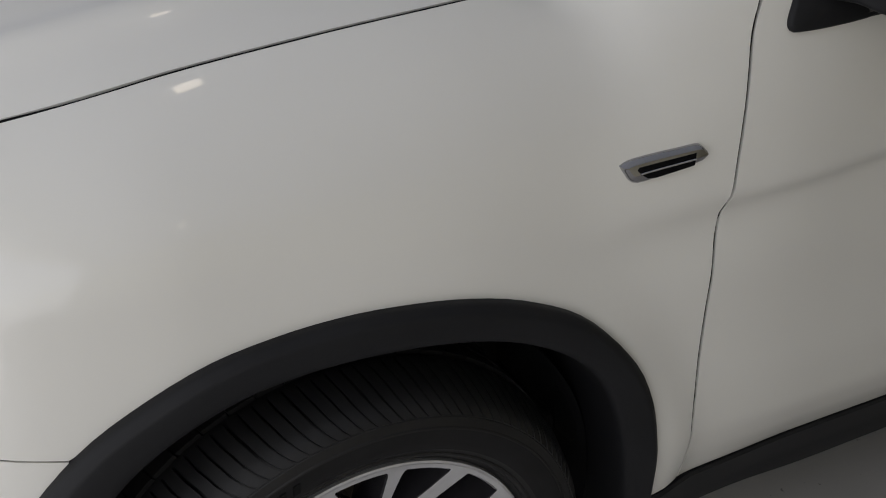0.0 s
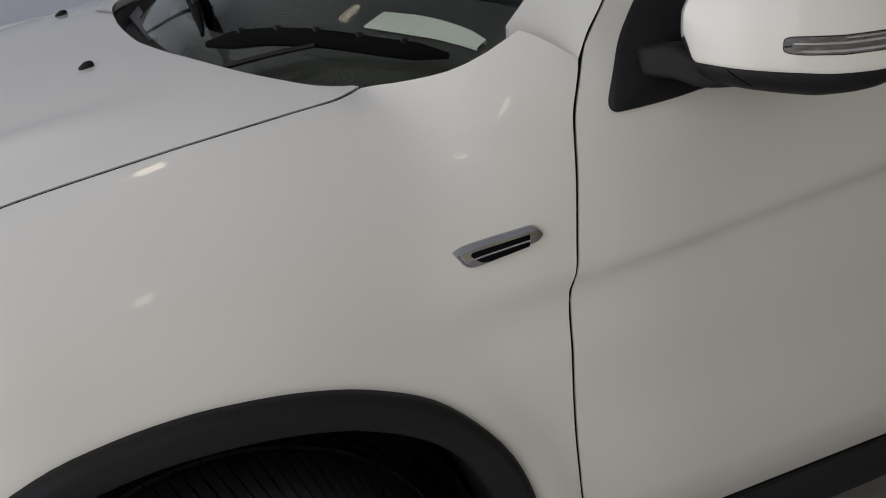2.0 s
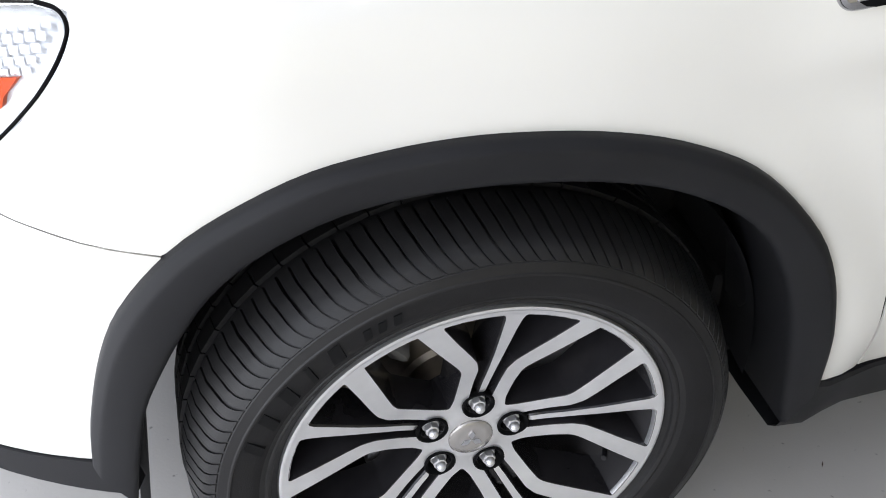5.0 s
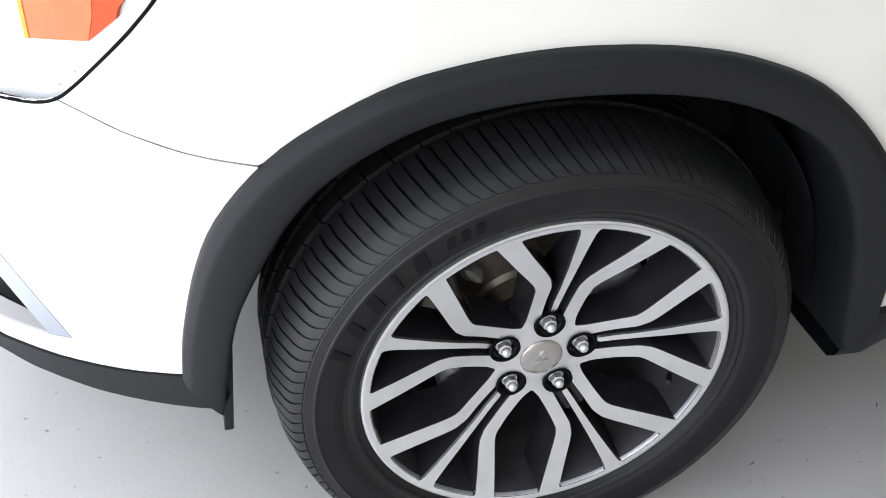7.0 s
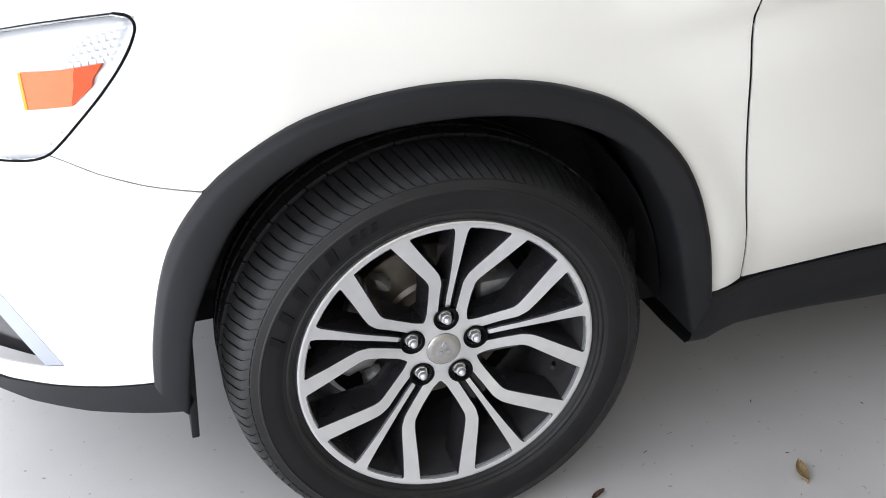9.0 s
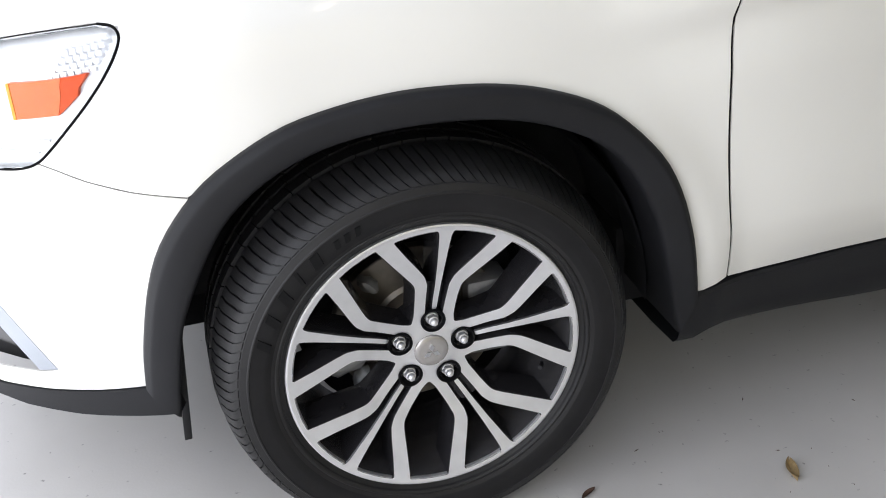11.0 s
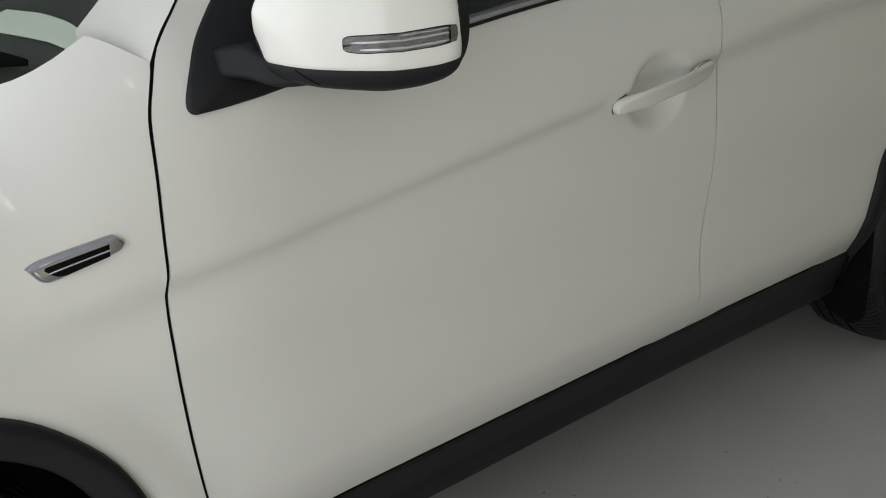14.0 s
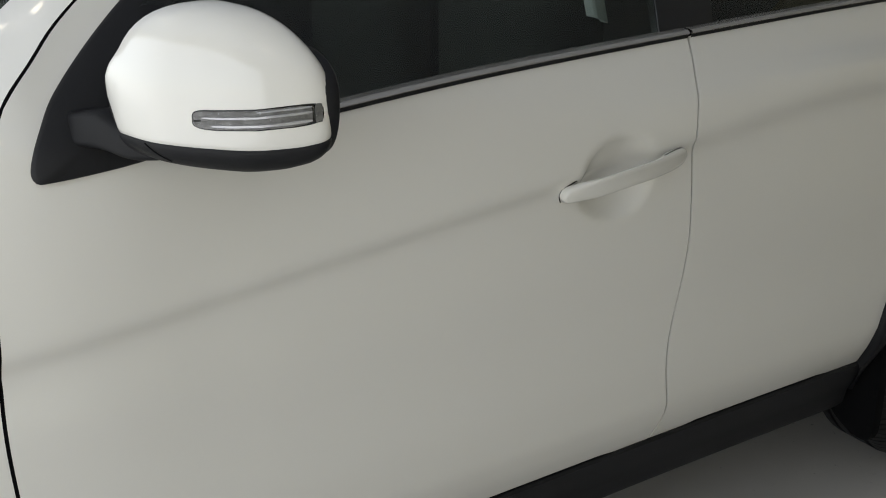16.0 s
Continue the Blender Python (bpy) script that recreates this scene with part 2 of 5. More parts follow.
def door_y(x, z):
    c = crease(x)
    y = interp(z, [0.27, 0.34, 0.40, 0.45, 0.50, 0.56, 0.64, 0.70, 0.76, c - 0.035, c - 0.004, c + 0.045, 1.10, 1.15, 1.22, 1.3, 1.45],
               [0.03, 0.008, -0.022, -0.0445, -0.0570, -0.0582, -0.0505, -0.0450, -0.0415, -0.0258, -0.0378, -0.0315, -0.002, 0.026, 0.066, 0.108, 0.175])
    y += dent(x, z, 1.497, 0.944) + dent(x, z, 2.382, 0.999)
    return y + 0.03 * smooth_step(2.6, 3.4, x)


def fender_point(x, v):
    y0 = interp(v, [0.25, 0.5, 0.7, 0.85], [0.0, -0.005, -0.008, -0.003])
    c = crease(x)
    fade = smooth_step(0.28, 0.55, x)
    y0 += fade * (0.017 * math.exp(-((v - c + 0.055) / 0.045) ** 2) - 0.006 * math.exp(-((v - c) / 0.02) ** 2))
    if v <= 0.85:
        return y0, v
    th = radians(72) * min((v - 0.85) / 0.40, 1.0)
    return (y0 + (top_y(x) + 0.003) * (1 - math.cos(th)) / (1 - math.cos(radians(72))) + max(corner(x), 0.0) * smooth_step(1.17, 1.25, v) + min(corner(x), 0.0) * smooth_step(1.04, 1.25, v),
            0.85 + (top_z(x) - 0.85) * math.sin(th) / math.sin(radians(72)))


def swell(x, z):
    """The wing draws in over the front of the arch and stands out towards the door."""
    arch = interp(x, [-0.46, -0.40, -0.33, -0.27, -0.20, -0.11, -0.03, 0.04, 0.12, 0.22, 0.32, 0.40, 0.52], [0.001, 0.003, 0.011, 0.0145, 0.012, 0.0072, 0.001, -0.0045, -0.008, -0.006, 0.0, 0.002, 0.0])
    arch *= smooth_step(0.98, 0.82, z)
    edge = interp(z, [0.38, 0.45, 0.60, 0.80, 0.90, 0.98, 1.04, 1.09, 1.16, 1.26], [-0.0076, -0.005, -0.006, -0.009, -0.009, -0.006, 0.001, 0.0065, 0.0055, 0.0])
    high = smooth_step(0.95, 1.05, z)
    return arch + edge * smooth_step(0.24 + 0.14 * high, 0.46 + 0.04 * high, x) * smooth_step(0.80, 0.56, x)


def side(x, v, off=0.0):
    """The point of the side at x and at the height parameter v, pushed outwards by off."""
    low = smooth_step(1.0, 0.8, v)
    w = smooth_step(0.71 + 0.05 * low, 0.31 - 0.15 * low, x) if x < 0.76 else 0.0
    y, z = door_y(x, v), v
    if w > 0:
        yf, zf = fender_point(x, v)
        y, z = y * (1 - w) + yf * w, z * (1 - w) + zf * w
    if 0.05 < x < 0.71 and z < 0.95:
        rho = math.hypot(x, z - 0.342)
        y -= 0.010 * math.exp(-((rho - 0.465) / 0.055) ** 2) * smooth_step(0.05, 0.32, x) * smooth_step(0.95, 0.75, z)
        y -= 0.011 * math.exp(-((rho - 0.503) / 0.038) ** 2) * smooth_step(0.22, 0.40, x) * smooth_step(0.90, 0.72, z)
    if x < 0.8:
        y += swell(x, z)
    if x < -0.2:
        y += 1.0 * (-0.2 - x) ** 2
    if x > 3.1:
        y += 0.5 * (x - 3.1) ** 2
    return Vector((x, y - off, z))


def v_at(x, z):
    lo, hi = 0.2, 1.5
    for _ in range(30):
        m = (lo + hi) / 2
        if side(x, m).z < z:
            lo = m
        else:
            hi = m
    return (lo + hi) / 2


def flip(p):
    return Vector((p[0], 2 * MID - p[1], p[2]))


def outline(points, n=0):
    """Points (x, z) on the side, as (x, v)."""
    return [(x, v_at(x, z)) for x, z in points]


def panel(name, pts, mat, parent, label="", step=0.03, thick=0.010, off=0.0, mirror=False, raw_v=False, roll=0.0018):
    """A sheet of the side inside an outline of (x, z), with thickness and turned-in edges."""
    poly = pts if raw_v else outline(pts)
    bm = bmesh.new()
    bm.faces.new([bm.verts.new((x, v, 0)) for x, v in poly])
    rim = roll if step < 0.02 else 0.0
    if rim:
        bmesh.ops.inset_region(bm, faces=bm.faces[:], thickness=0.003, use_boundary=True, use_even_offset=False)
    xs, vs = [p[0] for p in poly], [p[1] for p in poly]
    for axis, lo, hi in ((0, min(xs), max(xs)), (1, min(vs), max(vs))):
        k = math.ceil(lo / step)
        while k * step < hi:
            co, no = [0, 0, 0], [0, 0, 0]
            co[axis], no[axis] = k * step, 1
            bmesh.ops.bisect_plane(bm, geom=bm.verts[:] + bm.edges[:] + bm.faces[:], dist=1e-5, plane_co=co, plane_no=no)
            k += 1
    bmesh.ops.triangulate(bm, faces=[f for f in bm.faces if len(f.verts) > 4])
    bm.verts.index_update()
    edge_verts = {v.index for v in bm.verts if v.is_boundary}
    e = 0.002
    uv = [(v.co.x, v.co.y) for v in bm.verts]
    front, back = [], []
    for i, (x, v) in enumerate(uv):
        a = side(x + e, v) - side(x - e, v)
        b = side(x, v + e) - side(x, v - e)
        n = b.cross(a).normalized()
        if n.y > 0:
            n = -n
        p = side(x, v) + n * (off - (rim if i in edge_verts else 0.0))
        front.append(p)
        back.append(p - n * thick)
    m = len(uv)
    faces = [tuple(v.index for v in f.verts) for f in bm.faces]
    edge = [(ed.verts[0].index, ed.verts[1].index) for ed in bm.edges if len(ed.link_faces) == 1]
    bm.free()
    allf = list(faces) + [tuple(m + i for i in reversed(f)) for f in faces] + [(a, b, m + b, m + a) for a, b in edge]
    verts = front + back
    if mirror:
        verts = [flip(p) for p in verts]
    return raw(name, verts, allf, mat, parent, label, sharp=48)


# ---- the garage ----
floor_mat = material("garage_floor", (0.555, 0.537, 0.512), 0.45, vary=0.10, scale=1.6, bump=0.25, bump_scale=180, spec=0.4)
fn, fl = floor_mat.node_tree.nodes, floor_mat.node_tree.links
speck = fn.new("ShaderNodeTexNoise")
speck.inputs["Scale"].default_value, speck.inputs["Detail"].default_value = 55, 4
cut = fn.new("ShaderNodeMapRange")
cut.inputs["From Min"].default_value, cut.inputs["From Max"].default_value = 0.68, 0.75
cut.inputs["To Min"].default_value, cut.inputs["To Max"].default_value = 1.0, 0.45
dim = fn.new("ShaderNodeVectorMath")
dim.operation = "SCALE"
fl.new(fn["Texture Coordinate"].outputs["Object"], speck.inputs["Vector"])
fl.new(speck.outputs["Fac"], cut.inputs["Value"])
fl.new(fn["Vector Math"].outputs[0], dim.inputs[0])
fl.new(cut.outputs[0], dim.inputs["Scale"])
fl.new(dim.outputs[0], fn["Principled BSDF"].inputs["Base Color"])
wall_mat = material("garage_wall", (0.79, 0.735, 0.57), 0.85, vary=0.05, scale=1.5, bump=0.3, bump_scale=120)
# unseen far wall and ceiling, tinted bluish to cool the bonnet's reflection
far_mat = material("far_wall_cool_tint", (0.74, 0.785, 0.88), 0.85, vary=0.05, scale=1.5, bump=0.3, bump_scale=120)
ceil_mat = material("garage_ceiling", (0.75, 0.79, 0.88), 0.9, vary=0.05, scale=1.2, bump=0.2, bump_scale=90)
ground_mat = material("outside_paving", (0.42, 0.41, 0.39), 0.85, vary=0.15, scale=0.6, bump=0.4, bump_scale=60)
X0, X1, Y0, Y1, ZC = -1.08, 5.2, -3.5, 3.9, 2.75
tagged(box("ground", (-300, -300, -0.5), (300, 300, -0.004), ground_mat, bevel=0), "pale concrete paving outside the open garage", kind="structure")
tagged(box("floor", (X0, Y0, -0.2), (X1, Y1, 0.0), floor_mat, bevel=0), "smooth light grey concrete garage floor with fine debris", kind="structure")
tagged(box("ceiling", (X0 - 0.2, Y0 - 0.2, ZC), (X1 + 0.2, Y1 + 0.2, ZC + 0.2), ceil_mat, bevel=0), kind="structure")
tagged(box("wall_rear", (X1, Y0 - 0.2, 0), (X1 + 0.2, Y1 + 0.2, ZC), wall_mat, bevel=0), kind="structure")
tagged(box("wall_far", (X0 - 0.2, Y1, 0), (X1, Y1 + 0.2, ZC), far_mat, bevel=0), kind="structure")
tagged(box("wall_near", (X0 - 0.2, Y0 - 0.2, 0), (X1, Y0, ZC), wall_mat, bevel=0), kind="structure")
tagged(box("wall_front_header", (X0 - 0.2, Y0, 2.4), (X0, Y1, ZC), wall_mat, bevel=0), kind="structure")
tagged(box("wall_front_pier", (X0 - 0.2, Y0, 0), (X0, -3.2, 2.4), wall_mat, bevel=0), kind="structure")
tagged(box("wall_front_pier", (X0 - 0.2, 3.0, 0), (X0, Y1, 2.4), wall_mat, bevel=0), kind="structure")
area_lamp("opening_daylight", (X0 - 0.05, -0.10, 1.21), (1.0, -0.10, 1.37), 6.14, 2.36, 92, (0.80, 0.87, 1.0))

def tube_material(name, power):
    mat = bpy.data.materials.new(name)
    mat.use_nodes = True
    tb = mat.node_tree.nodes["Principled BSDF"]
    tb.inputs["Emission Color"].default_value, tb.inputs["Emission Strength"].default_value = (1.0, 0.94, 0.84, 1), power
    return mat


TUBE, TUBE_OLD = tube_material("lit_tube", 7.0), tube_material("dim_tube", 4.6)


def ceiling_batten(x, y, long, wide, lit):
    """A slim lit batten; long runs across the garage, wide along it."""
    e = tagged(new("ceiling_light"), "slim white lit batten lamp on the garage ceiling", "ceiling light", "ceiling lights")
    e.location = (x, y, ZC)
    box("housing", (-wide / 2 - 0.008, -long / 2 - 0.01, -0.03), (wide / 2 + 0.008, long / 2 + 0.01, 0), wall_mat, e, bevel=0.004)
    box("diffuser", (-wide / 2, -long / 2, -0.06), (wide / 2, long / 2, -0.031), lit, e, bevel=0.01)
    return e


ceiling_batten(-0.09, 1.25, 0.18, 0.084, TUBE)
ceiling_batten(-0.01, -2.02, 0.46, 0.06, TUBE_OLD)

# ---- the car ----
car = tagged(new("car"), "white compact crossover with black wheel-arch trim, parked on the floor", "car")

ARCH_OUT = [(-0.4637, 0.3452), (-0.4538, 0.4204), (-0.4265, 0.5323), (-0.3921, 0.6132), (-0.3334, 0.6874), (-0.2701, 0.7347), (-0.1965, 0.772), (-0.1107, 0.7924), (-0.0304, 0.8023), (0.0407, 0.8028), (0.1217, 0.7956), (0.2081, 0.7746), (0.2986, 0.7331), (0.373, 0.6628), (0.4131, 0.5946), (0.4425, 0.4988), (0.4687, 0.3721)]
ARCH_IN = [(-0.417, 0.293), (-0.40, 0.40), (-0.372, 0.50), (-0.29, 0.645), (-0.169, 0.726), (0.0, 0.752), (0.167, 0.733), (0.30, 0.665), (0.37, 0.555), (0.41, 0.42), (0.446, 0.284)]
REAR_OUT = [(BASE + x, z) for x, z in [(-0.43, 0.385), (-0.432, 0.50), (-0.39, 0.63), (-0.29, 0.72), (-0.185, 0.775), (0.0, 0.806), (0.2, 0.775), (0.33, 0.69), (0.42, 0.55), (0.46, 0.37)]]
REAR_IN = [(BASE + x, z) for x, z in [(-0.39, 0.29), (-0.385, 0.45), (-0.345, 0.58), (-0.26, 0.67), (-0.16, 0.725), (0.0, 0.752), (0.17, 0.725), (0.29, 0.65), (0.37, 0.52), (0.41, 0.33)]]
GAP1 = [(0.5304, 0.385), (0.5223, 0.45), (0.511, 0.55), (0.5057, 0.66), (0.5038, 0.76), (0.5091, 0.83), (0.5096, 0.848), (0.5119, 0.872), (0.5185, 0.94), (0.5272, 1.01), (0.5395, 1.091), (0.5633, 1.154), (0.5836, 1.183), (0.6160, 1.216), (0.6598, 1.26), (0.7465, 1.325), (0.8001, 1.36)]
GAP2 = [(1.622, 0.384), (1.628, 0.43), (1.631, 0.464), (1.629, 0.485), (1.621, 0.53), (1.6165, 0.565), (1.6170, 0.590), (1.6220, 0.62), (1.632, 0.66), (1.644, 0.70), (1.655, 0.745), (1.6665, 0.807), (1.6705, 0.876), (1.6685, 0.945), (1.6640, 0.975), (1.6615, 0.990), (1.6635, 1.010), (1.6655, 1.035), (1.672, 1.070), (1.681, 1.111), (1.6845, 1.1455), (1.6855, 1.158)]


def belt(x):
    return interp(x, [0.55, 0.72, 1.0, 1.26, 1.69, 2.25, 3.4], [1.08, 1.092, 1.115, 1.133, 1.152, 1.171, 1.19])


def sill(x):
    return interp(x, [0.47, 0.53, 0.75, 1.2, 1.7, 2.25], [0.370, 0.380, 0.389, 0.395, 0.399, 0.393])


def pts2(points, n):
    return [(p.x, p.y) for p in spline([(x, z, 0) for x, z in points], n)]


def body_side(mirror):
    side_name = "far" if mirror else "near"
    g = 0.0025
    arch = [(a + (c - a) * 0.10, b + (d - b) * 0.10) for (a, b), (c, d) in zip(pts2(ARCH_OUT, 56), pts2(ARCH_IN, 56))]
    rear = [(a + (c - a) * 0.10, b + (d - b) * 0.10) for (a, b), (c, d) in zip(pts2(REAR_OUT, 48), pts2(REAR_IN, 48))]
    gap1, gap2 = pts2(GAP1, 70), pts2(GAP2, 40)
    gap1_low = [p for p in gap1 if p[1] < 1.149]
    k = min(range(56), key=lambda i: abs(arch[i][0] + 0.338) + abs(arch[i][1] - 0.680))
    seam = [(-0.343, 0.681), (-0.42, 0.6955), (-0.48, 0.7115), (-0.520, 0.7270), (-0.546, 0.7360)]
    lamp_edge = [(-0.5405, 0.7392), (-0.5215, 0.7570), (-0.4985, 0.7805), (-0.449, 0.830), (-0.410, 0.880), (-0.391, 0.910), (-0.392, 0.927), (-0.42, 0.931), (-0.48, 0.922), (-0.56, 0.907), (-0.70, 0.875)]
    top = [(-0.70, top_z(-0.70) - 0.0003)] + [(x, top_z(x) - 0.0003) for x in (-0.6, -0.5, -0.4, -0.3, -0.2, -0.1, 0, 0.1, 0.2, 0.25, 0.265, 0.28, 0.295, 0.307, 0.318, 0.33, 0.345, 0.36, 0.38, 0.4, 0.425, 0.45, 0.47, 0.493)]
    fender_pts = top + [(0.5023, 1.1860), (0.5164, 1.1785), (0.5309, 1.1690), (0.5448, 1.1597), (0.5575, 1.1510)] + [(x - g, z) for x, z in reversed(gap1_low)] + list(reversed(arch[k + 1:])) + seam + lamp_edge
    fender = panel("fender", fender_pts, PAINT, car, mirror=mirror, step=0.03 if mirror else 0.018, thick=0.004)
    low = [(-0.457, 0.346), (-0.54, 0.325), (-0.626, 0.305), (-0.706, 0.290), (-0.78, 0.287)]
    lamp_low = [(-0.78, 0.725), (-0.70, 0.712), (-0.64, 0.710), (-0.59, 0.7185), (-0.562, 0.7248)]
    fog = [(-0.78, 0.545), (-0.735, 0.52), (-0.700, 0.492), (-0.602, 0.350), (-0.635, 0.338), (-0.71, 0.325), (-0.78, 0.325)]
    bumper_pts = [(x, z - 0.0024) for x, z in seam] + [p for p in reversed(lamp_low)] + fog + list(reversed(low)) + arch[1:k]
    bumper = panel("bumper_side", bumper_pts, PAINT, car, mirror=mirror, thick=0.004)
    tube("bumper_seam", [(flip if mirror else Vector)(side(x, v_at(x, z - 0.0012), -0.0022)) for x, z in seam], 0.0019, JOINT, bumper, n=40, sides=6)
    lip = [(-0.417, 0.293), (-0.50, 0.281), (-0.579, 0.268), (-0.673, 0.258), (-0.78, 0.262), (-0.78, 0.285)] + [(x, z - 0.002) for x, z in reversed(low)][1:] + [(-0.43, 0.345)]
    panel("bumper_lip", lip, TRIM, car, off=0.004, thick=0.03, mirror=mirror)
    # doors
    bx = [0.62 + 0.05 * i for i in range(22) if 0.62 + 0.05 * i < 1.68]
    door_pts = [(x + g, z) for x, z in gap1] + [(0.82, 1.345), (0.78, 1.285), (0.72, 1.235), (0.68, 1.20), (0.66, 1.16), (0.68, belt(0.68))] + [(x, belt(x)) for x in bx if x > 0.69] + [(1.683, belt(1.683))] + [(x - g * 0.85, z) for x, z in reversed(gap2)][1:] + [(x, sill(x)) for x in (1.5, 1.3, 1.1, 0.9, 0.75, 0.62, 0.56)]
    front_door = panel("front_door", door_pts, PAINT, car, mirror=mirror, step=0.03 if mirror else 0.0095, thick=0.005)
    qx = [1.75 + 0.08 * i for i in range(20) if 1.75 + 0.08 * i < 2.63]
    j = min(range(48), key=lambda i: abs(rear[i][0] - (BASE - 0.06)))
    rear_pts = [(x + g * 0.85, z) for x, z in gap2[:-1]] + [(1.689, belt(1.689))] + [(x, belt(x)) for x in qx] + [(2.63, belt(2.63)), (2.60, 1.0), (BASE - 0.06, 0.83)] + [(x - 0.002, z) for x, z in reversed(rear[:j + 1])] + [(2.1, sill(2.1)), (1.9, sill(1.9)), (1.75, sill(1.75))]
    rear_door = panel("rear_door", rear_pts, PAINT, car, mirror=mirror, step=0.03 if mirror else 0.018)
    quarter_pts = [(BASE - 0.055, 0.83), (2.605, 1.0), (2.635, belt(2.635)), (2.8, belt(2.8)), (3.1, belt(3.1)), (3.38, 1.19), (3.42, 0.95), (3.43, 0.6), (3.40, 0.33)] + list(reversed(rear[j + 1:]))
    panel("quarter_panel", quarter_pts, PAINT, car, mirror=mirror, step=0.05)
    # an added near-black sheet close behind the panels, painting shade into their gaps
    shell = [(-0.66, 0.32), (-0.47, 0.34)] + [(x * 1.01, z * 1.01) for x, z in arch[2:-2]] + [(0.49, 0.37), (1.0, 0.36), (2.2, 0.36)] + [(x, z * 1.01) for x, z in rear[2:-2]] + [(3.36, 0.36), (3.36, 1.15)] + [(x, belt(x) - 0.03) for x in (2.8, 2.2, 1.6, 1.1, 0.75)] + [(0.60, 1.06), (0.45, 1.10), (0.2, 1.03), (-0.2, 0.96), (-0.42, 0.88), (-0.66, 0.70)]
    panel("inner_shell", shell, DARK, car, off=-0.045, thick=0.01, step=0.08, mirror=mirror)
    turn = flip if mirror else (lambda p: p)
    # near-black strips laid in the door gaps, their shade put into the colour
    tube("gap_seal", [turn(side(x, v_at(x, z), -0.0085)) for x, z in pts2(GAP1, 30)], 0.0058, DARK, car, "near-black strip painting shade into the door gap", n=90, sides=6)
    tube("gap_seal", [turn(side(x, v_at(x, z), -0.0125)) for x, z in pts2(GAP2, 20)], 0.0045, DARK, car, "near-black strip painting shade into the door gap", n=60, sides=6)
    # arch trims: outer edge, bevel, broad face, turned-in lip
    for out, inn, nm in ((ARCH_OUT, ARCH_IN, "front"), (REAR_OUT, REAR_IN, "rear")):
        o, i = pts2(out, 60), pts2(inn, 60)
        section = ((-0.01, -0.014), (-0.004, 0.002), (0.0, 0.0050), (0.015, 0.0078), (0.04, 0.0100), (0.15, 0.0163), (0.185, 0.0176), (0.24, 0.0182), (0.36, 0.0184), (0.52, 0.0182), (0.70, 0.0174), (0.86, 0.0160), (0.94, 0.0138), (0.985, 0.0095), (1.0, 0.0040))
        ex = 0.005 if nm == "front" else 0.0
        rows = []
        for f, off in section:
            row = []
            for (xo, zo), (xi, zi) in zip(o, i):
                x, z = xo + (xi - xo) * f, zo + (zi - zo) * f
                row.append(side(x, v_at(x, z), off + (ex if off > 0 else 0.0)))
            rows.append(row)
        rows.append([p + Vector((0, 0.012, 0)) for p in rows[-1]])
        rows.append([p + Vector((0, 0.17, 0)) for p in rows[-2]])
        if mirror:
            rows = [[flip(p) for p in r] for r in rows]
        loft("wheel_arch_trim", rows, TRIM, car, "matt black plastic wheel-arch moulding", sharp=50)
    # sill trim
    rows = []
    xs = [0.452 + (BASE - 0.40 - 0.452) * i / 48 for i in range(49)]
    for f, off, dz in ((0, -0.016, 0.0), (0, 0.003, -0.003), (0, 0.008, -0.010), (0, 0.010, -0.06), (0, 0.006, -0.095), (0, 0.000, -0.125), (0, -0.016, -0.143), (0, -0.10, -0.150), (0, -0.25, -0.150)):
        rows.append([side(x, max(sill(x) - 0.002 + dz, 0.27), off) if dz > -0.1 else side(x, 0.29, off) + Vector((0, 0, sill(x) + dz * (0.87 + 0.22 * smooth_step(0.45, 0.95, x)) - 0.29)) for x in xs])
    if mirror:
        rows = [[flip(p) for p in r] for r in rows]
    loft("sill_trim", rows, TRIM, car, "matt black plastic sill moulding", sharp=30)
    return front_door, rear_door, bumper


near_door, near_rear_door, near_bumper = body_side(False)
body_side(True)


# ---- bonnet, windscreen, roof ----
def hood_edge(x):
    return top_y(x) + (1.0 * (-0.2 - x) ** 2 if x < -0.2 else 0.0) + corner(x) + 0.0090


def hood_point(x, y):
    n = abs(y - MID) / (MID - hood_edge(x))
    edge = math.exp(-((n - 0.77) / 0.065) ** 2) * 0.010 * smooth_step(0.10, -0.15, x)
    return Vector((x, y, hood_z(x) + 0.055 * (1 - min(n, 1.0) ** 3) + edge - 0.25 * max(0.0, -0.62 - x) ** 1.5))


def hood_back(y):
    return interp(y, [0.193, 0.2195, 0.254, 0.347, 0.45, 0.56, 0.665, 0.781, 0.923, 1.022, 1.09, 1.15, 1.22, 1.32, 1.47], [0.307, 0.276, 0.242, 0.184, 0.144, 0.1135, 0.100, 0.1025, 0.1155, 0.1305, 0.148, 0.178, 0.226, 0.275, 0.325])


rows = []
for i in range(65):
    n = i / 32 - 1
    n = math.copysign(1 - (1 - abs(n)) ** 1.25, n)
    xb = hood_back(MID + n * (MID - 0.19))
    xf = -0.74 - 0.12 * (1 - n * n)
    row = []
    for k in range(61):
        x = xf + (xb - xf) * k / 60
        row.append(hood_point(x, MID + n * (MID - hood_edge(x))))
    rows.append(row)
rows = [[p + Vector((0, 0.003, -0.016)) for p in rows[0]]] + rows + [[p - Vector((0, 0.003, 0.016)) for p in rows[-1]]]
for r in rows:
    r.append(r[-1] + Vector((0.001, 0, -0.014)))
bonnet = loft("bonnet", rows, PAINT, car, "white painted bonnet")
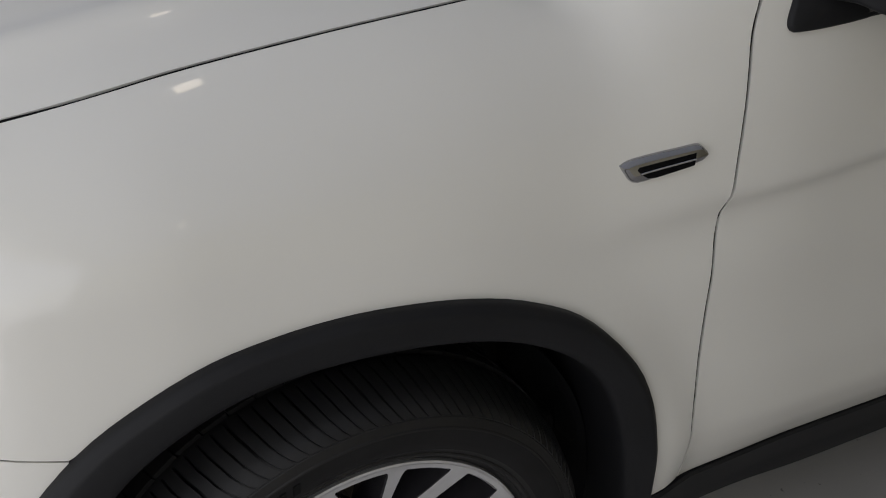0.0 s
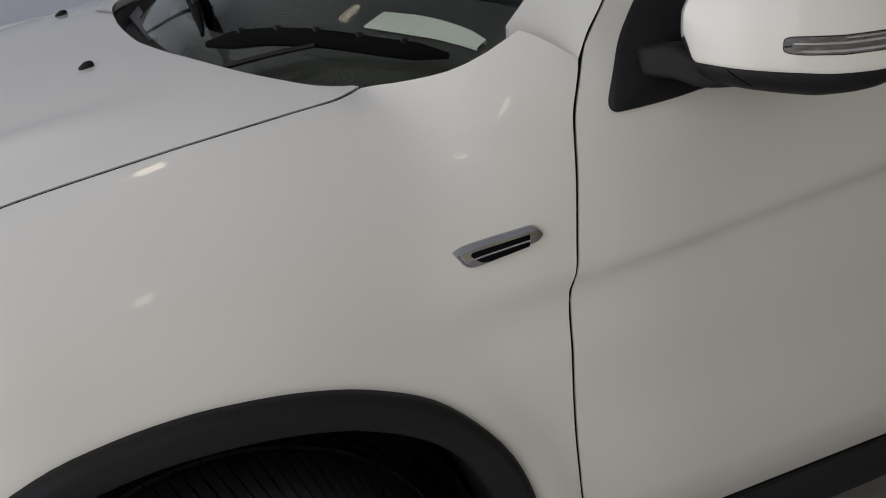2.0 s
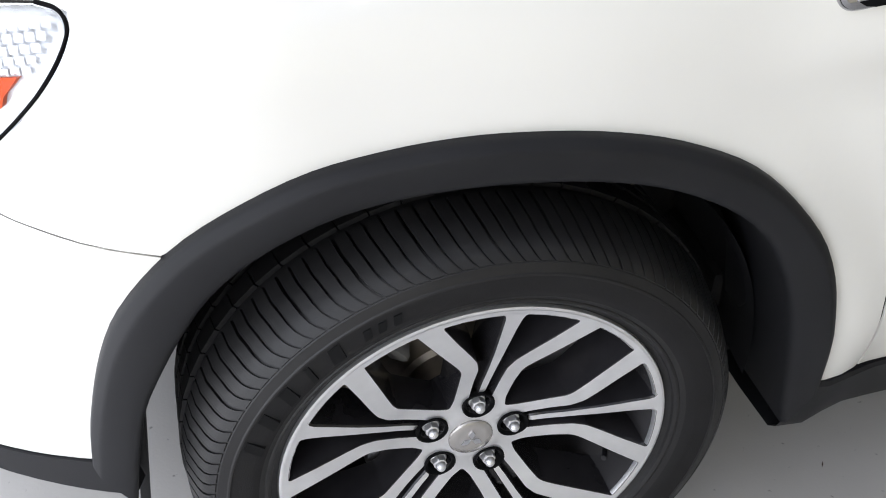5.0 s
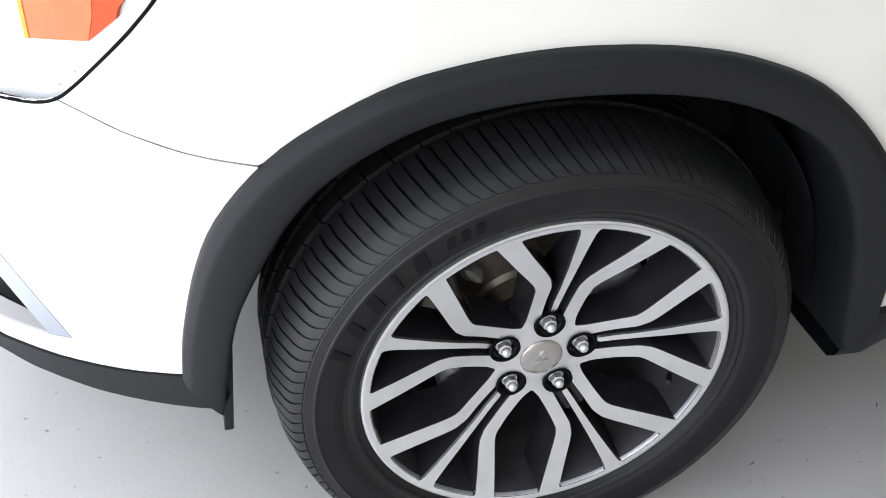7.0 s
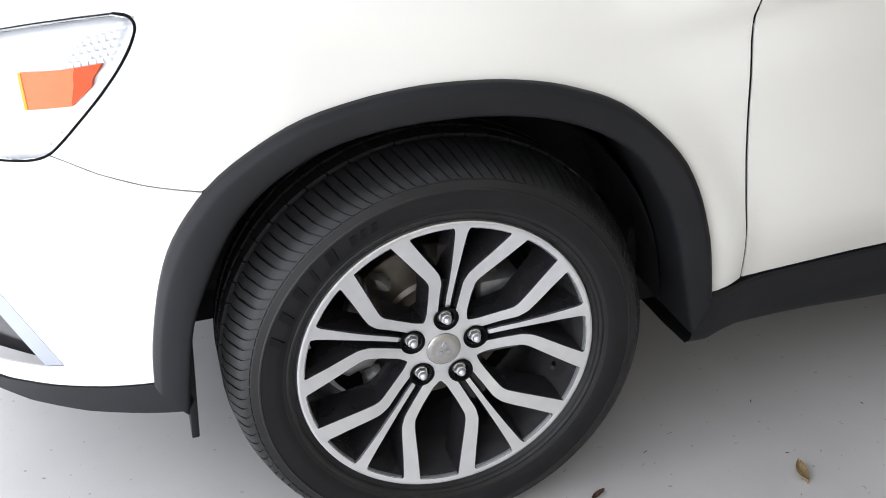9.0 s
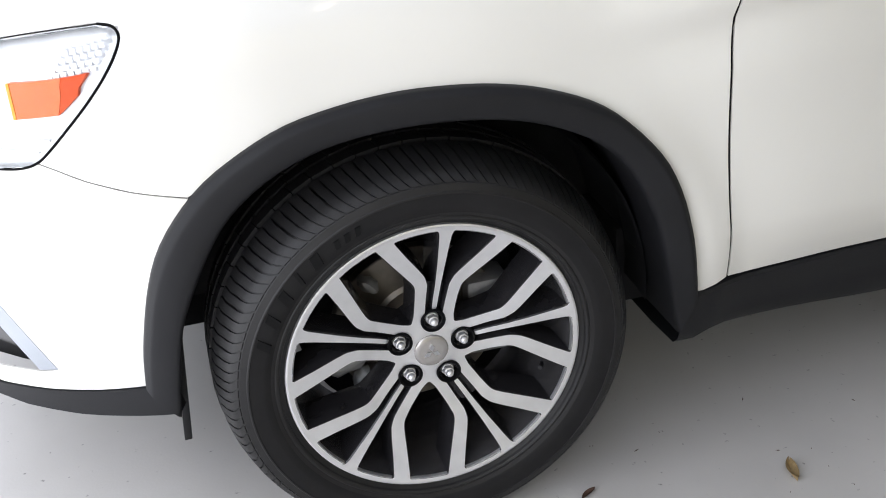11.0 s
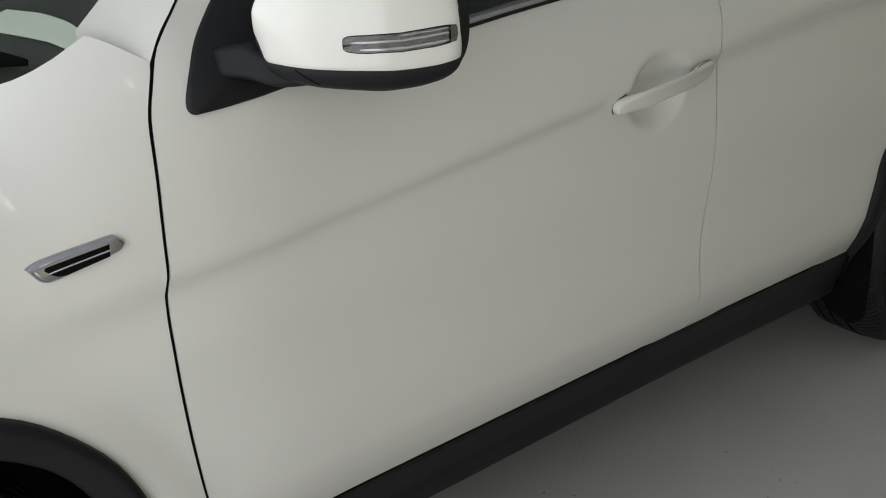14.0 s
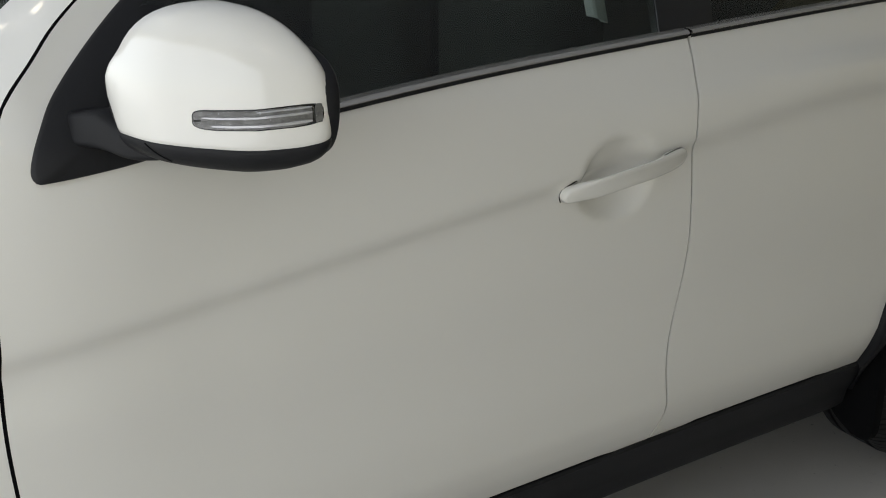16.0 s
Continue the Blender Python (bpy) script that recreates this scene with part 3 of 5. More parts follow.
# near-black strip added over the bonnet's painted flange, as the gap's shade
for f in (lambda p: p, flip):
    tube("bonnet_seal", [f(Vector((x, hood_edge(x) - 0.0042, top_z(x) - 0.0060))) for x in (-0.68, -0.5, -0.3, -0.15, 0.0, 0.1, 0.2, 0.25, 0.27, 0.29, 0.305, 0.315)], 0.0052, DARK, car, "near-black strip filling the bonnet gap in place of its shade", n=40)
box("engine_tray", (-0.45, 0.35, 0.40), (0.28, 2 * MID - 0.35, 0.90), DARK, car, bevel=0.05)

# windscreen: from the scuttle up to the roof
def screen_point(u, f):
    """u runs from -1 to 1 across the car, f from the scuttle to the roof."""
    half = MID - 0.125 - 0.185 * f
    d = abs(u) * (MID - 0.125)
    y0 = MID + u * (MID - 0.125)
    base = Vector((hood_back(y0) + 0.05 + 0.10 * smooth_step(0.5, 0.66, d), 0, hood_z(hood_back(y0)) + 0.061 * (1 - min(d / 0.64, 1) ** 3) - 0.03 + 0.018 * smooth_step(0.5, 0.68, d)))
    head = Vector((0.98 + 0.08 * (d / 0.55) ** 2, 0, 1.585 - 0.03 * (d / 0.6) ** 2))
    p = base.lerp(head, f)
    return Vector((p.x, MID + u * half, p.z + 0.035 * math.sin(math.pi * f)))


us = [-1 + i / 24 for i in range(49)]
rows = [[screen_point(u, k / 24) for u in us] for k in range(25)]
pane("windscreen", rows, (0.003, 0, -0.004), WINDSCREEN, car, "curved greenish windscreen glass")
ys = [0.19 + (2 * (MID - 0.19)) * i / 40 for i in range(41)]
rows = [[hood_point(hood_back(y), y) + Vector((0.004, 0, -0.016)) for y in ys], [hood_point(hood_back(y), y) + Vector((0.02, 0, -0.045)) for y in ys],
        [screen_point((y - MID) / (MID - 0.125), 0.05) + Vector((0.02, 0, -0.035)) for y in ys], [screen_point((y - MID) / (MID - 0.125), 0.07) + Vector((0.012, 0, -0.012)) for y in ys]]
loft("scuttle", rows, SCUTTLE, car, "black plastic scuttle below the windscreen")
# roof
rows = []
for k in range(25):
    x = 0.96 + (3.2 - 0.96) * k / 24
    half = interp(x, [0.96, 1.4, 2.4, 3.2], [0.50, 0.57, 0.57, 0.50])
    zr = interp(x, [0.96, 1.3, 1.9, 2.6, 3.2], [1.585, 1.62, 1.635, 1.61, 1.55])
    rows.append([Vector((x + 0.08 * (abs(j / 16 - 1) ** 2 if x < 1.1 else 0), MID + half * (j / 16 - 1), zr - 0.045 * abs(j / 16 - 1) ** 3)) for j in range(33)])
loft("roof", rows, PAINT, car, "white painted roof")
# tailgate and rear bumper
rows = [[Vector((xr, MID + h * (j / 12 - 1), z)) + Vector((-0.18 * abs(j / 12 - 1) ** 3, 0, 0)) for j in range(25)]
        for xr, z, h in ((3.22, 1.545, 0.50), (3.42, 1.20, 0.66), (3.49, 1.0, 0.76), (3.50, 0.75, 0.80), (3.56, 0.62, 0.82), (3.55, 0.36, 0.80))]
loft("tailgate", rows, PAINT, car, "white painted tailgate")
box("undertray", (-0.55, 0.33, 0.284), (-0.14, 2 * MID - 0.33, 0.42), DARK, car, bevel=0.006)
box("underbody", (-0.15, 0.34, 0.20), (3.35, 2 * MID - 0.36, 0.34), DARK, car, bevel=0.03)
# front fascia, between the bumper's sides
def fascia(s):
    a, b = Vector((-0.775, 0.325)), Vector((-0.885, 0.45))
    c, d = Vector((-0.915, 0.62)), Vector((-0.925, MID))
    return a * (1 - s) ** 3 + b * 3 * s * (1 - s) ** 2 + c * 3 * s * s * (1 - s) + d * s ** 3


def fascia_rows(zs, push):
    line = [fascia(i / 16) for i in range(17)]
    full = [Vector((p.x, p.y)) for p in line] + [Vector((p.x, 2 * MID - p.y)) for p in reversed(line[:-1])]
    return [[Vector((p.x + push, p.y, z)) for p in full] for z in zs]


loft("front_fascia", fascia_rows((0.285, 0.33, 0.42, 0.52), 0.0), PAINT, car)
loft("grille", fascia_rows((0.52, 0.60, 0.70, 0.78), 0.015), GLOSSBLACK, car, "black front grille")
loft("nose_strip", fascia_rows((0.78, 0.82, 0.865), 0.02), PAINT, car)


# pillars and side glass
def window_y(x, z):
    return door_y(x, belt(x)) + 0.012 + (z - belt(x)) * 0.42


def greenhouse(mirror):
    f = flip if mirror else (lambda p: p)
    # white windscreen pillar between screen and door
    pb = [side(x - 0.003, v_at(x - 0.003, z)) for x, z in pts2([p for p in GAP1 if p[1] > 1.15], 24)]
    under = [side(x, v_at(x, z), -0.004) for x, z in ((0.5535, 1.141),)]
    pb = under + pb
    pb += [Vector(p) for p in spline([pb[-1], (0.95, 0.19, 1.45), (1.18, 0.25, 1.555)], 8)[1:]]
    pa = [side(x, v_at(x, z), -0.004) for x, z in ((0.484, 1.178),)] + spline([(0.494, 0.117, 1.190), (0.60, 0.165, 1.262), (0.70, 0.202, 1.332), (0.82, 0.235, 1.412), (1.0, 0.275, 1.515), (1.16, 0.30, 1.585)], len(pb) - 1)
    rows = []
    for w, up in ((-0.08, -0.03), (0.0, 0.0), (0.25, 0.008), (0.5, 0.010), (0.75, 0.007), (1.0, 0.0), (1.0, -0.03)):
        lift = [up * smooth_step(1, 10, i) if up > 0 else up for i in range(len(pa))]
        rows.append([f(p.lerp(q, w) + Vector((0, -u, u * 0.4))) for p, q, u in zip(pa, pb, lift)])
    rows[0] = [f(p + Vector((0.004, 0.004, -0.035))) for p in pa]
    loft("windscreen_pillar", rows, PAINT, car, "white painted windscreen pillar")
    c = [(0.80, 0.142, 1.357), (1.01, 0.212, 1.47), (1.20, 0.255, 1.552), (1.7, 0.262, 1.588), (2.4, 0.262, 1.57), (2.75, 0.262, 1.53)]
    d = [(0.83, 0.13, 1.335), (1.05, 0.20, 1.445), (1.22, 0.235, 1.515), (1.7, 0.245, 1.55), (2.4, 0.245, 1.53), (2.75, 0.245, 1.48)]
    pc, pd = spline(c, 40), spline(d, 40)
    rows = [[f(p.lerp(q, w) + Vector((0, -up, 0))) for p, q in zip(pc, pd)] for w, up in ((0.0, -0.03), (0.0, 0.006), (0.15, 0.012), (0.85, 0.012), (1.0, 0.004), (1.0, -0.03))]
    loft("door_frame", rows, PAINT, car)
    # glass
    for x0, x1, nm in ((0.70, 1.66, "front_window"), (1.73, 2.60, "rear_window")):
        rows = []
        for k in range(13):
            fr = k / 12
            row = []
            for j in range(25):
                x = x0 + (x1 - x0) * j / 24
                zt = interp(x, [0.60, 0.72, 0.87, 1.05, 1.22, 1.7, 2.3, 2.7], [1.16, 1.235, 1.36, 1.468, 1.535, 1.56, 1.545, 1.47])
                z = belt(x) - 0.01 + (zt - belt(x) + 0.01) * fr
                row.append(f(Vector((x, window_y(x, z), z))))
            rows.append(row)
        pane(nm, rows, (0, -0.004 if mirror else 0.004, 0), DOORGLASS if x0 < 1 else TINT, car, "greenish door glass" if x0 < 1 else "dark tinted door glass")
    # pale trim on the pillar, close behind the glass
    rows = []
    for dx, o in ((0.0, 0.05), (0.0, 0.028), (0.004, 0.024), (0.026, 0.024), (0.030, 0.028), (0.030, 0.05)):
        rows.append([f(Vector((1.521 + dx + 0.012 * k / 8, window_y(1.52, 1.190 + 0.33 * k / 8) + o, 1.190 - 0.4 * dx * (1 - k / 8) + 0.33 * k / 8))) for k in range(9)])
    loft("pillar_trim", rows, PILLARTRIM, car, "pale trim strip behind the door glass")
    # centre pillar, black
    rows = []
    for x, o in ((1.625, 0.012), (1.63, -0.004), (1.70, -0.006), (1.76, -0.004), (1.765, 0.012)):
        rows.append([f(Vector((x + 0.04 * k / 8, window_y(x, belt(x) + 0.405 * k / 8) + o, belt(x) - 0.005 + 0.405 * k / 8))) for k in range(9)])
    loft("centre_pillar", rows, GLOSSBLACK, car, "black door pillar")
    # belt moulding in two lengths, dull chrome over a black seal
    for x0, x1 in ((0.72, 1.683), (1.690, 2.62)):
        xs = [x0 + (x1 - x0) * k / 30 for k in range(31)]
        def strip(dz, out):
            return [f(Vector((x, door_y(x, belt(x)) + out, belt(x) + dz))) for x in xs]
        loft("belt_seal", [strip(-0.002, 0.012), strip(-0.002, -0.003), strip(0.004, -0.004), strip(0.004, 0.012)], TRIM, car)
        loft("belt_moulding", [strip(0.004, 0.010), strip(0.0045, -0.005), strip(0.0065, -0.007), strip(0.010, -0.005), strip(0.0125, 0.002), strip(0.0125, 0.02)], SILVER, car, "dull chrome belt moulding", sharp=60)


greenhouse(False)
greenhouse(True)

# cabin seen through the glass
box("dashboard", (0.42, 0.22, 0.85), (0.86, 2 * MID - 0.22, 1.115), CABIN, car, bevel=0.05, segments=4)
# pale strip added on the dashboard to draw a reflection in the windscreen
near_edge = spline([(0.548, 0.297, 1.120), (0.545, 0.415, 1.120), (0.522, 0.517, 1.120), (0.495, 0.625, 1.120)], 16)
far_edge = spline([(0.581, 0.325, 1.120), (0.608, 0.452, 1.120), (0.609, 0.605, 1.120), (0.575, 0.715, 1.120)], 16)
loft("dash_card", [near_edge] + [[p.lerp(q, f) + Vector((0, 0, h)) for p, q in zip(near_edge, far_edge)] for f, h in ((0.0, 0.004), (0.5, 0.007), (1.0, 0.009))] + [far_edge], SCREENGLINT, car, "pale strip on the dashboard standing in for a windscreen reflection")
PLATEGREY = material("plate_grey", (0.12, 0.12, 0.125), 0.45, vary=0.12, scale=20)


def slab(name, corners, thick, mat, label):
    """A thin plate under four corners."""
    verts = [Vector(p) for p in corners] + [Vector(p) - Vector((0, 0, thick)) for p in corners]
    raw(name, verts, [(0, 1, 2, 3), (7, 6, 5, 4)] + [(i, i + 4, (i + 1) % 4 + 4, (i + 1) % 4) for i in range(4)], mat, car, label, smooth=False)


# two thin plates under the glass, one grey, one brownish
slab("scuttle_plate", [(0.178, 1.115, 1.114), (0.213, 1.185, 1.124), (0.170, 0.815, 1.112), (0.155, 0.835, 1.109)], 0.012, PLATEGREY, "grey plate at the scuttle's end")
slab("dash_panel", [(0.307, 1.368, 1.106), (0.344, 1.307, 1.106), (0.223, 0.806, 1.106), (0.195, 0.844, 1.106)], 0.03, CABINGREY, "brownish panel under the windscreen")
for yy in (0.50, 1.16):
    box("seat", (1.15, yy - 0.24, 0.45), (1.65, yy + 0.24, 0.75), CABIN, car, bevel=0.07, segments=4)
    box("seat_back", (1.58, yy - 0.23, 0.70), (1.74, yy + 0.23, 1.28), CABIN, car, bevel=0.07, segments=4)
    box("headrest", (1.66, yy - 0.13, 1.30), (1.76, yy + 0.13, 1.46), CABIN, car, bevel=0.045, segments=4)
box("rear_bench", (2.3, 0.3, 0.5), (2.6, 2 * MID - 0.3, 1.2), CABIN, car, bevel=0.07, segments=4)
box("cabin_floor", (0.6, 0.12, 0.36), (3.2, 2 * MID - 0.12, 0.42), CABIN, car, bevel=0)
box("headlining", (1.1, 0.36, 1.50), (3.1, 2 * MID - 0.36, 1.53), CABINGREY, car, bevel=0.01)


# ---- wheels ----
R_TYRE, R_LIP, R_WIN = 0.352, 0.2495, 0.239


def ring(rows_ry, n, name, mat, parent, label="", sharp=35, phase=None):
    rows = []
    for r, y in rows_ry:
        rows.append([Vector((r * math.cos(2 * math.pi * k / n), y, r * math.sin(2 * math.pi * k / n))) for k in range(n)])
    return loft(name, rows, mat, parent, label, closed=True, sharp=sharp)


def spoke_mesh(name, line, widths, y_top, y_bot, parent, m, label=""):
    """A bent tapered bar: machined face, dark flanks. line holds (u, v) in the spoke's own frame."""
    left, right = [], []
    for i, (u, v) in enumerate(line):
        a, b = line[max(i - 1, 0)], line[min(i + 1, len(line) - 1)]
        d = Vector((b[0] - a[0], b[1] - a[1])).normalized()
        nrm = Vector((-d.y, d.x)) * widths[i] / 2
        left.append((u + nrm.x, v + nrm.y))
        right.append((u - nrm.x, v - nrm.y))
    n = len(line)
    verts, faces, idx = [], [], []
    for y, grow in ((0.0, 0.0), (0.0025, 0.0018), (1.0, 0.007)):
        for (u, v), (u2, v2), i in zip(left, right, range(n)):
            yy = y_top[i] + (y if y < 0.5 else (y_bot - y_top[i]))
            dx, dz = u - u2, v - v2
            l = math.hypot(dx, dz)
            verts.append(Vector((u + dx / l * grow, yy, v + dz / l * grow)))
            verts.append(Vector((u2 - dx / l * grow, yy, v2 - dz / l * grow)))
    lay = 2 * n
    for i in range(n - 1):
        a = 2 * i
        faces.append((a, a + 2, a + 3, a + 1)), idx.append(0)
        for s in (0, 1):
            faces.append((s * lay + a, s * lay + a + 2, (s + 1) * lay + a + 2, (s + 1) * lay + a)), idx.append(1)
            faces.append((s * lay + a + 1, s * lay + a + 3, (s + 1) * lay + a + 3, (s + 1) * lay + a + 1)), idx.append(1)
    ob = raw(name, [m @ v for v in verts], faces, [MACHINED, ALLOYDARK], parent, label, index=idx, sharp=25)
    return ob


def make_wheel(turn):
    """A wheel about its own axis, outer face towards -y."""
    barrel = ring([(R_LIP, -0.006), (R_LIP + 0.002, -0.014), (R_LIP, -0.021), (R_LIP - 0.004, -0.0225), (R_WIN - 0.001, -0.0215), (R_WIN - 0.003, -0.016),
                   (R_WIN - 0.006, 0.02), (R_WIN - 0.016, 0.06), (R_WIN - 0.02, 0.16), (R_WIN + 0.01, 0.19)], 96, "wheel", [MACHINED, BARREL], car, "two-tone five-spoke alloy wheel", sharp=30)
    for pgn in barrel.data.polygons:
        c = pgn.center
        if c.y > -0.0185 and math.hypot(c.x, c.z) < R_WIN:
            pgn.material_index = 1
    # tyre carcass
    prof = [(R_LIP - 0.003, -0.008), (R_LIP - 0.0005, -0.0165), (R_LIP + 0.003, -0.019), (R_LIP + 0.009, -0.0235), (0.2600, -0.0275), (0.2635, -0.0300), (0.2660, -0.0300), (0.2675, -0.0290), (0.274, -0.0325), (0.283, -0.0365), (0.288, -0.0368), (0.304, -0.0385), (0.3062, -0.0386), (0.3072, -0.0400), (0.3092, -0.0398), (0.3105, -0.0384), (0.320, -0.0368), (0.3225, -0.0345), (0.3300, -0.0285), (0.3335, -0.0235), (0.3365, -0.016), (0.338, -0.004), (0.340, 0.012), (0.343, 0.026), (0.348, 0.05),
            (0.349, 0.08), (0.349, 0.11), (0.348, 0.14), (0.347, 0.165), (0.338, 0.185), (0.315, 0.205), (0.28, 0.205), (0.25, 0.19)]
    carcass = ring(prof, 120, "tyre", [RUBBER, SIDEBAND], barrel, "black road tyre with moulded sidewall", sharp=28)
    for pgn in carcass.data.polygons:
        if pgn.center.y < 0 and 0.274 < math.hypot(pgn.center.x, pgn.center.z) < 0.3068:
            pgn.material_index = 1
    return barrel


def tread_blocks(parent):
    """Shoulder blocks with curved slots between them, and two centre ribs."""
    verts, faces = [], []
    n = 118
    prof = [(0.3225, -0.0366), (0.3290, -0.0334), (0.3345, -0.0288), (0.3395, -0.0195), (0.3455, -0.004), (0.350, 0.012), (0.353, 0.04)]
    for k in range(n):
        a0 = 2 * math.pi * k / n
        wide = 2 * math.pi / n * (0.84 if k % 4 else 0.78)
        base = len(verts)
        for j, (r, y) in enumerate(prof):
            f = j / (len(prof) - 1)
            sk = 0.085 * f ** 0.8
            for side_a in (0.0, 1.0):
                a = a0 + side_a * wide + sk
                verts.append((r * math.cos(a), y, r * math.sin(a)))
                verts.append(((r - 0.008) * math.cos(a), y + 0.006, (r - 0.008) * math.sin(a)))
        for j in range(len(prof) - 1):
            a = base + 4 * j
            b = a + 4
            faces += [(a, a + 2, b + 2, b), (a, b, b + 1, a + 1), (a + 2, a + 3, b + 3, b + 2)]
        faces += [(base, base + 1, base + 3, base + 2), (base + 24, base + 26, base + 27, base + 25)]
    for y0, y1 in ((0.052, 0.082), (0.092, 0.118), (0.128, 0.15)):
        for k in range(n):
            if k % 2:
                continue
            a0, a1 = 2 * math.pi * (k + 0.05) / n, 2 * math.pi * (k + 1.93) / n
            base = len(verts)
            for a, y in ((a0, y0), (a1, y0), (a1 + 0.02, y1), (a0 + 0.02, y1)):
                verts.append((0.3555 * math.cos(a), y, 0.3555 * math.sin(a)))
                verts.append((0.349 * math.cos(a), y, 0.349 * math.sin(a)))
            faces.append((base, base + 2, base + 4, base + 6))
            for i in range(4):
                p, q = base + 2 * i, base + 2 * ((i + 1) % 4)
                faces.append((p, q, q + 1, p + 1))
    ob = raw("tread", verts, faces, RUBBER, parent, "rows of rubber tread blocks", sharp=30)
    return tagged(ob, kind="stuff")


def face_y(r):
    return interp(r, [0.0, 0.034, 0.05, 0.0723, 0.107, 0.133, 0.162, 0.198, 0.2377, 0.246], [-0.0015, -0.0015, 0.0, -0.001, -0.005, -0.0095, -0.0135, -0.0175, -0.0218, -0.0231])


def rounded(poly, radii):
    """A closed polygon with its corners turned into arcs."""
    out = []
    n = len(poly)
    for i in range(n):
        a, b, c = Vector(poly[i - 1]), Vector(poly[i]), Vector(poly[(i + 1) % n])
        u, w = (a - b), (c - b)
        cut = min(radii[i] * 1.2, 0.46 * u.length, 0.46 * w.length)
        if radii[i] <= 0 or cut < 1e-5:
            out.append(b)
            continue
        p, q = b + u.normalized() * cut, b + w.normalized() * cut
        for k in range(7):
            t = k / 6
            out.append((1 - t) ** 2 * p + 2 * t * (1 - t) * b + t * t * q)
    return out


SPOKE = [(0.050, 0.0228), (0.068, 0.0245), (0.104, 0.0265), (0.130, 0.0285), (0.143, 0.034), (0.156, 0.0445), (0.185, 0.070), (0.217, 0.097), (0.231, 0.109)]
SPOKE_W = [0.0200, 0.0190, 0.0185, 0.0205, 0.0225, 0.0235, 0.0255, 0.0285, 0.0300]


def spoke_edge(out):
    """One long edge of a side spoke, in the frame of its nut, up to the rim."""
    pts = []
    for i, (u, v) in enumerate(SPOKE):
        a, b = SPOKE[max(i - 1, 0)], SPOKE[min(i + 1, len(SPOKE) - 1)]
        d = Vector((b[0] - a[0], b[1] - a[1])).normalized()
        pts.append(Vector((u, v)) + Vector((-d.y, d.x)) * out * SPOKE_W[i] / 2)
    keep = [pts[0]]
    for p, q in zip(pts, pts[1:]):
        if q.length >= R_WIN:
            f = (R_WIN - p.length) / (q.length - p.length)
            keep.append(p.lerp(q, f))
            break
        keep.append(q)
    return keep


def rim_arc(p, q):
    a, b = math.atan2(p.y, p.x), math.atan2(q.y, q.x)
    n = max(int(abs(b - a) / radians(3)), 2)
    return [Vector((R_WIN * math.cos(a + (b - a) * k / n), R_WIN * math.sin(a + (b - a) * k / n))) for k in range(1, n)]


def turned(p, deg):
    c, d = math.cos(radians(deg)), math.sin(radians(deg))
    return Vector((p.x * c - p.y * d, p.x * d + p.y * c))


def wheel_holes(nut0):
    """The outlines of the ten openings in the wheel's face."""
    wide = [p for p in spoke_edge(1) if p.length > 0.066]
    other = [turned(Vector((p.x, -p.y)), 72) for p in wide]
    tip = turned(Vector((0.0625, 0)), 36)
    arc = rim_arc(wide[-1], other[-1])
    big = [tip] + wide + arc + list(reversed(other))
    rad = [0.004] + [0.005] * (len(wide) - 1) + [0.008] + [0.0] * len(arc) + [0.008] + [0.005] * (len(other) - 1)
    big = rounded(big, rad)
    slim = [p for p in spoke_edge(-1) if p.x > 0.067]
    low = [Vector((p.x, -p.y)) for p in slim]
    arc = rim_arc(low[-1], slim[-1])
    pocket = [Vector((0.05715 + 0.0168 * math.cos(radians(t)), 0.0168 * math.sin(radians(t)))) for t in range(66, 295, 12)]
    small = pocket + low + arc + list(reversed(slim))
    rad = [0.0] * len(pocket) + [0.004] * (len(low) - 1) + [0.006] + [0.0] * len(arc) + [0.006] + [0.004] * (len(slim) - 1)
    small = rounded(small, rad)
    holes = []
    for k in range(5):
        holes += [[turned(p, nut0 + 72 * k) for p in h] for h in (big, small)]
    return holes


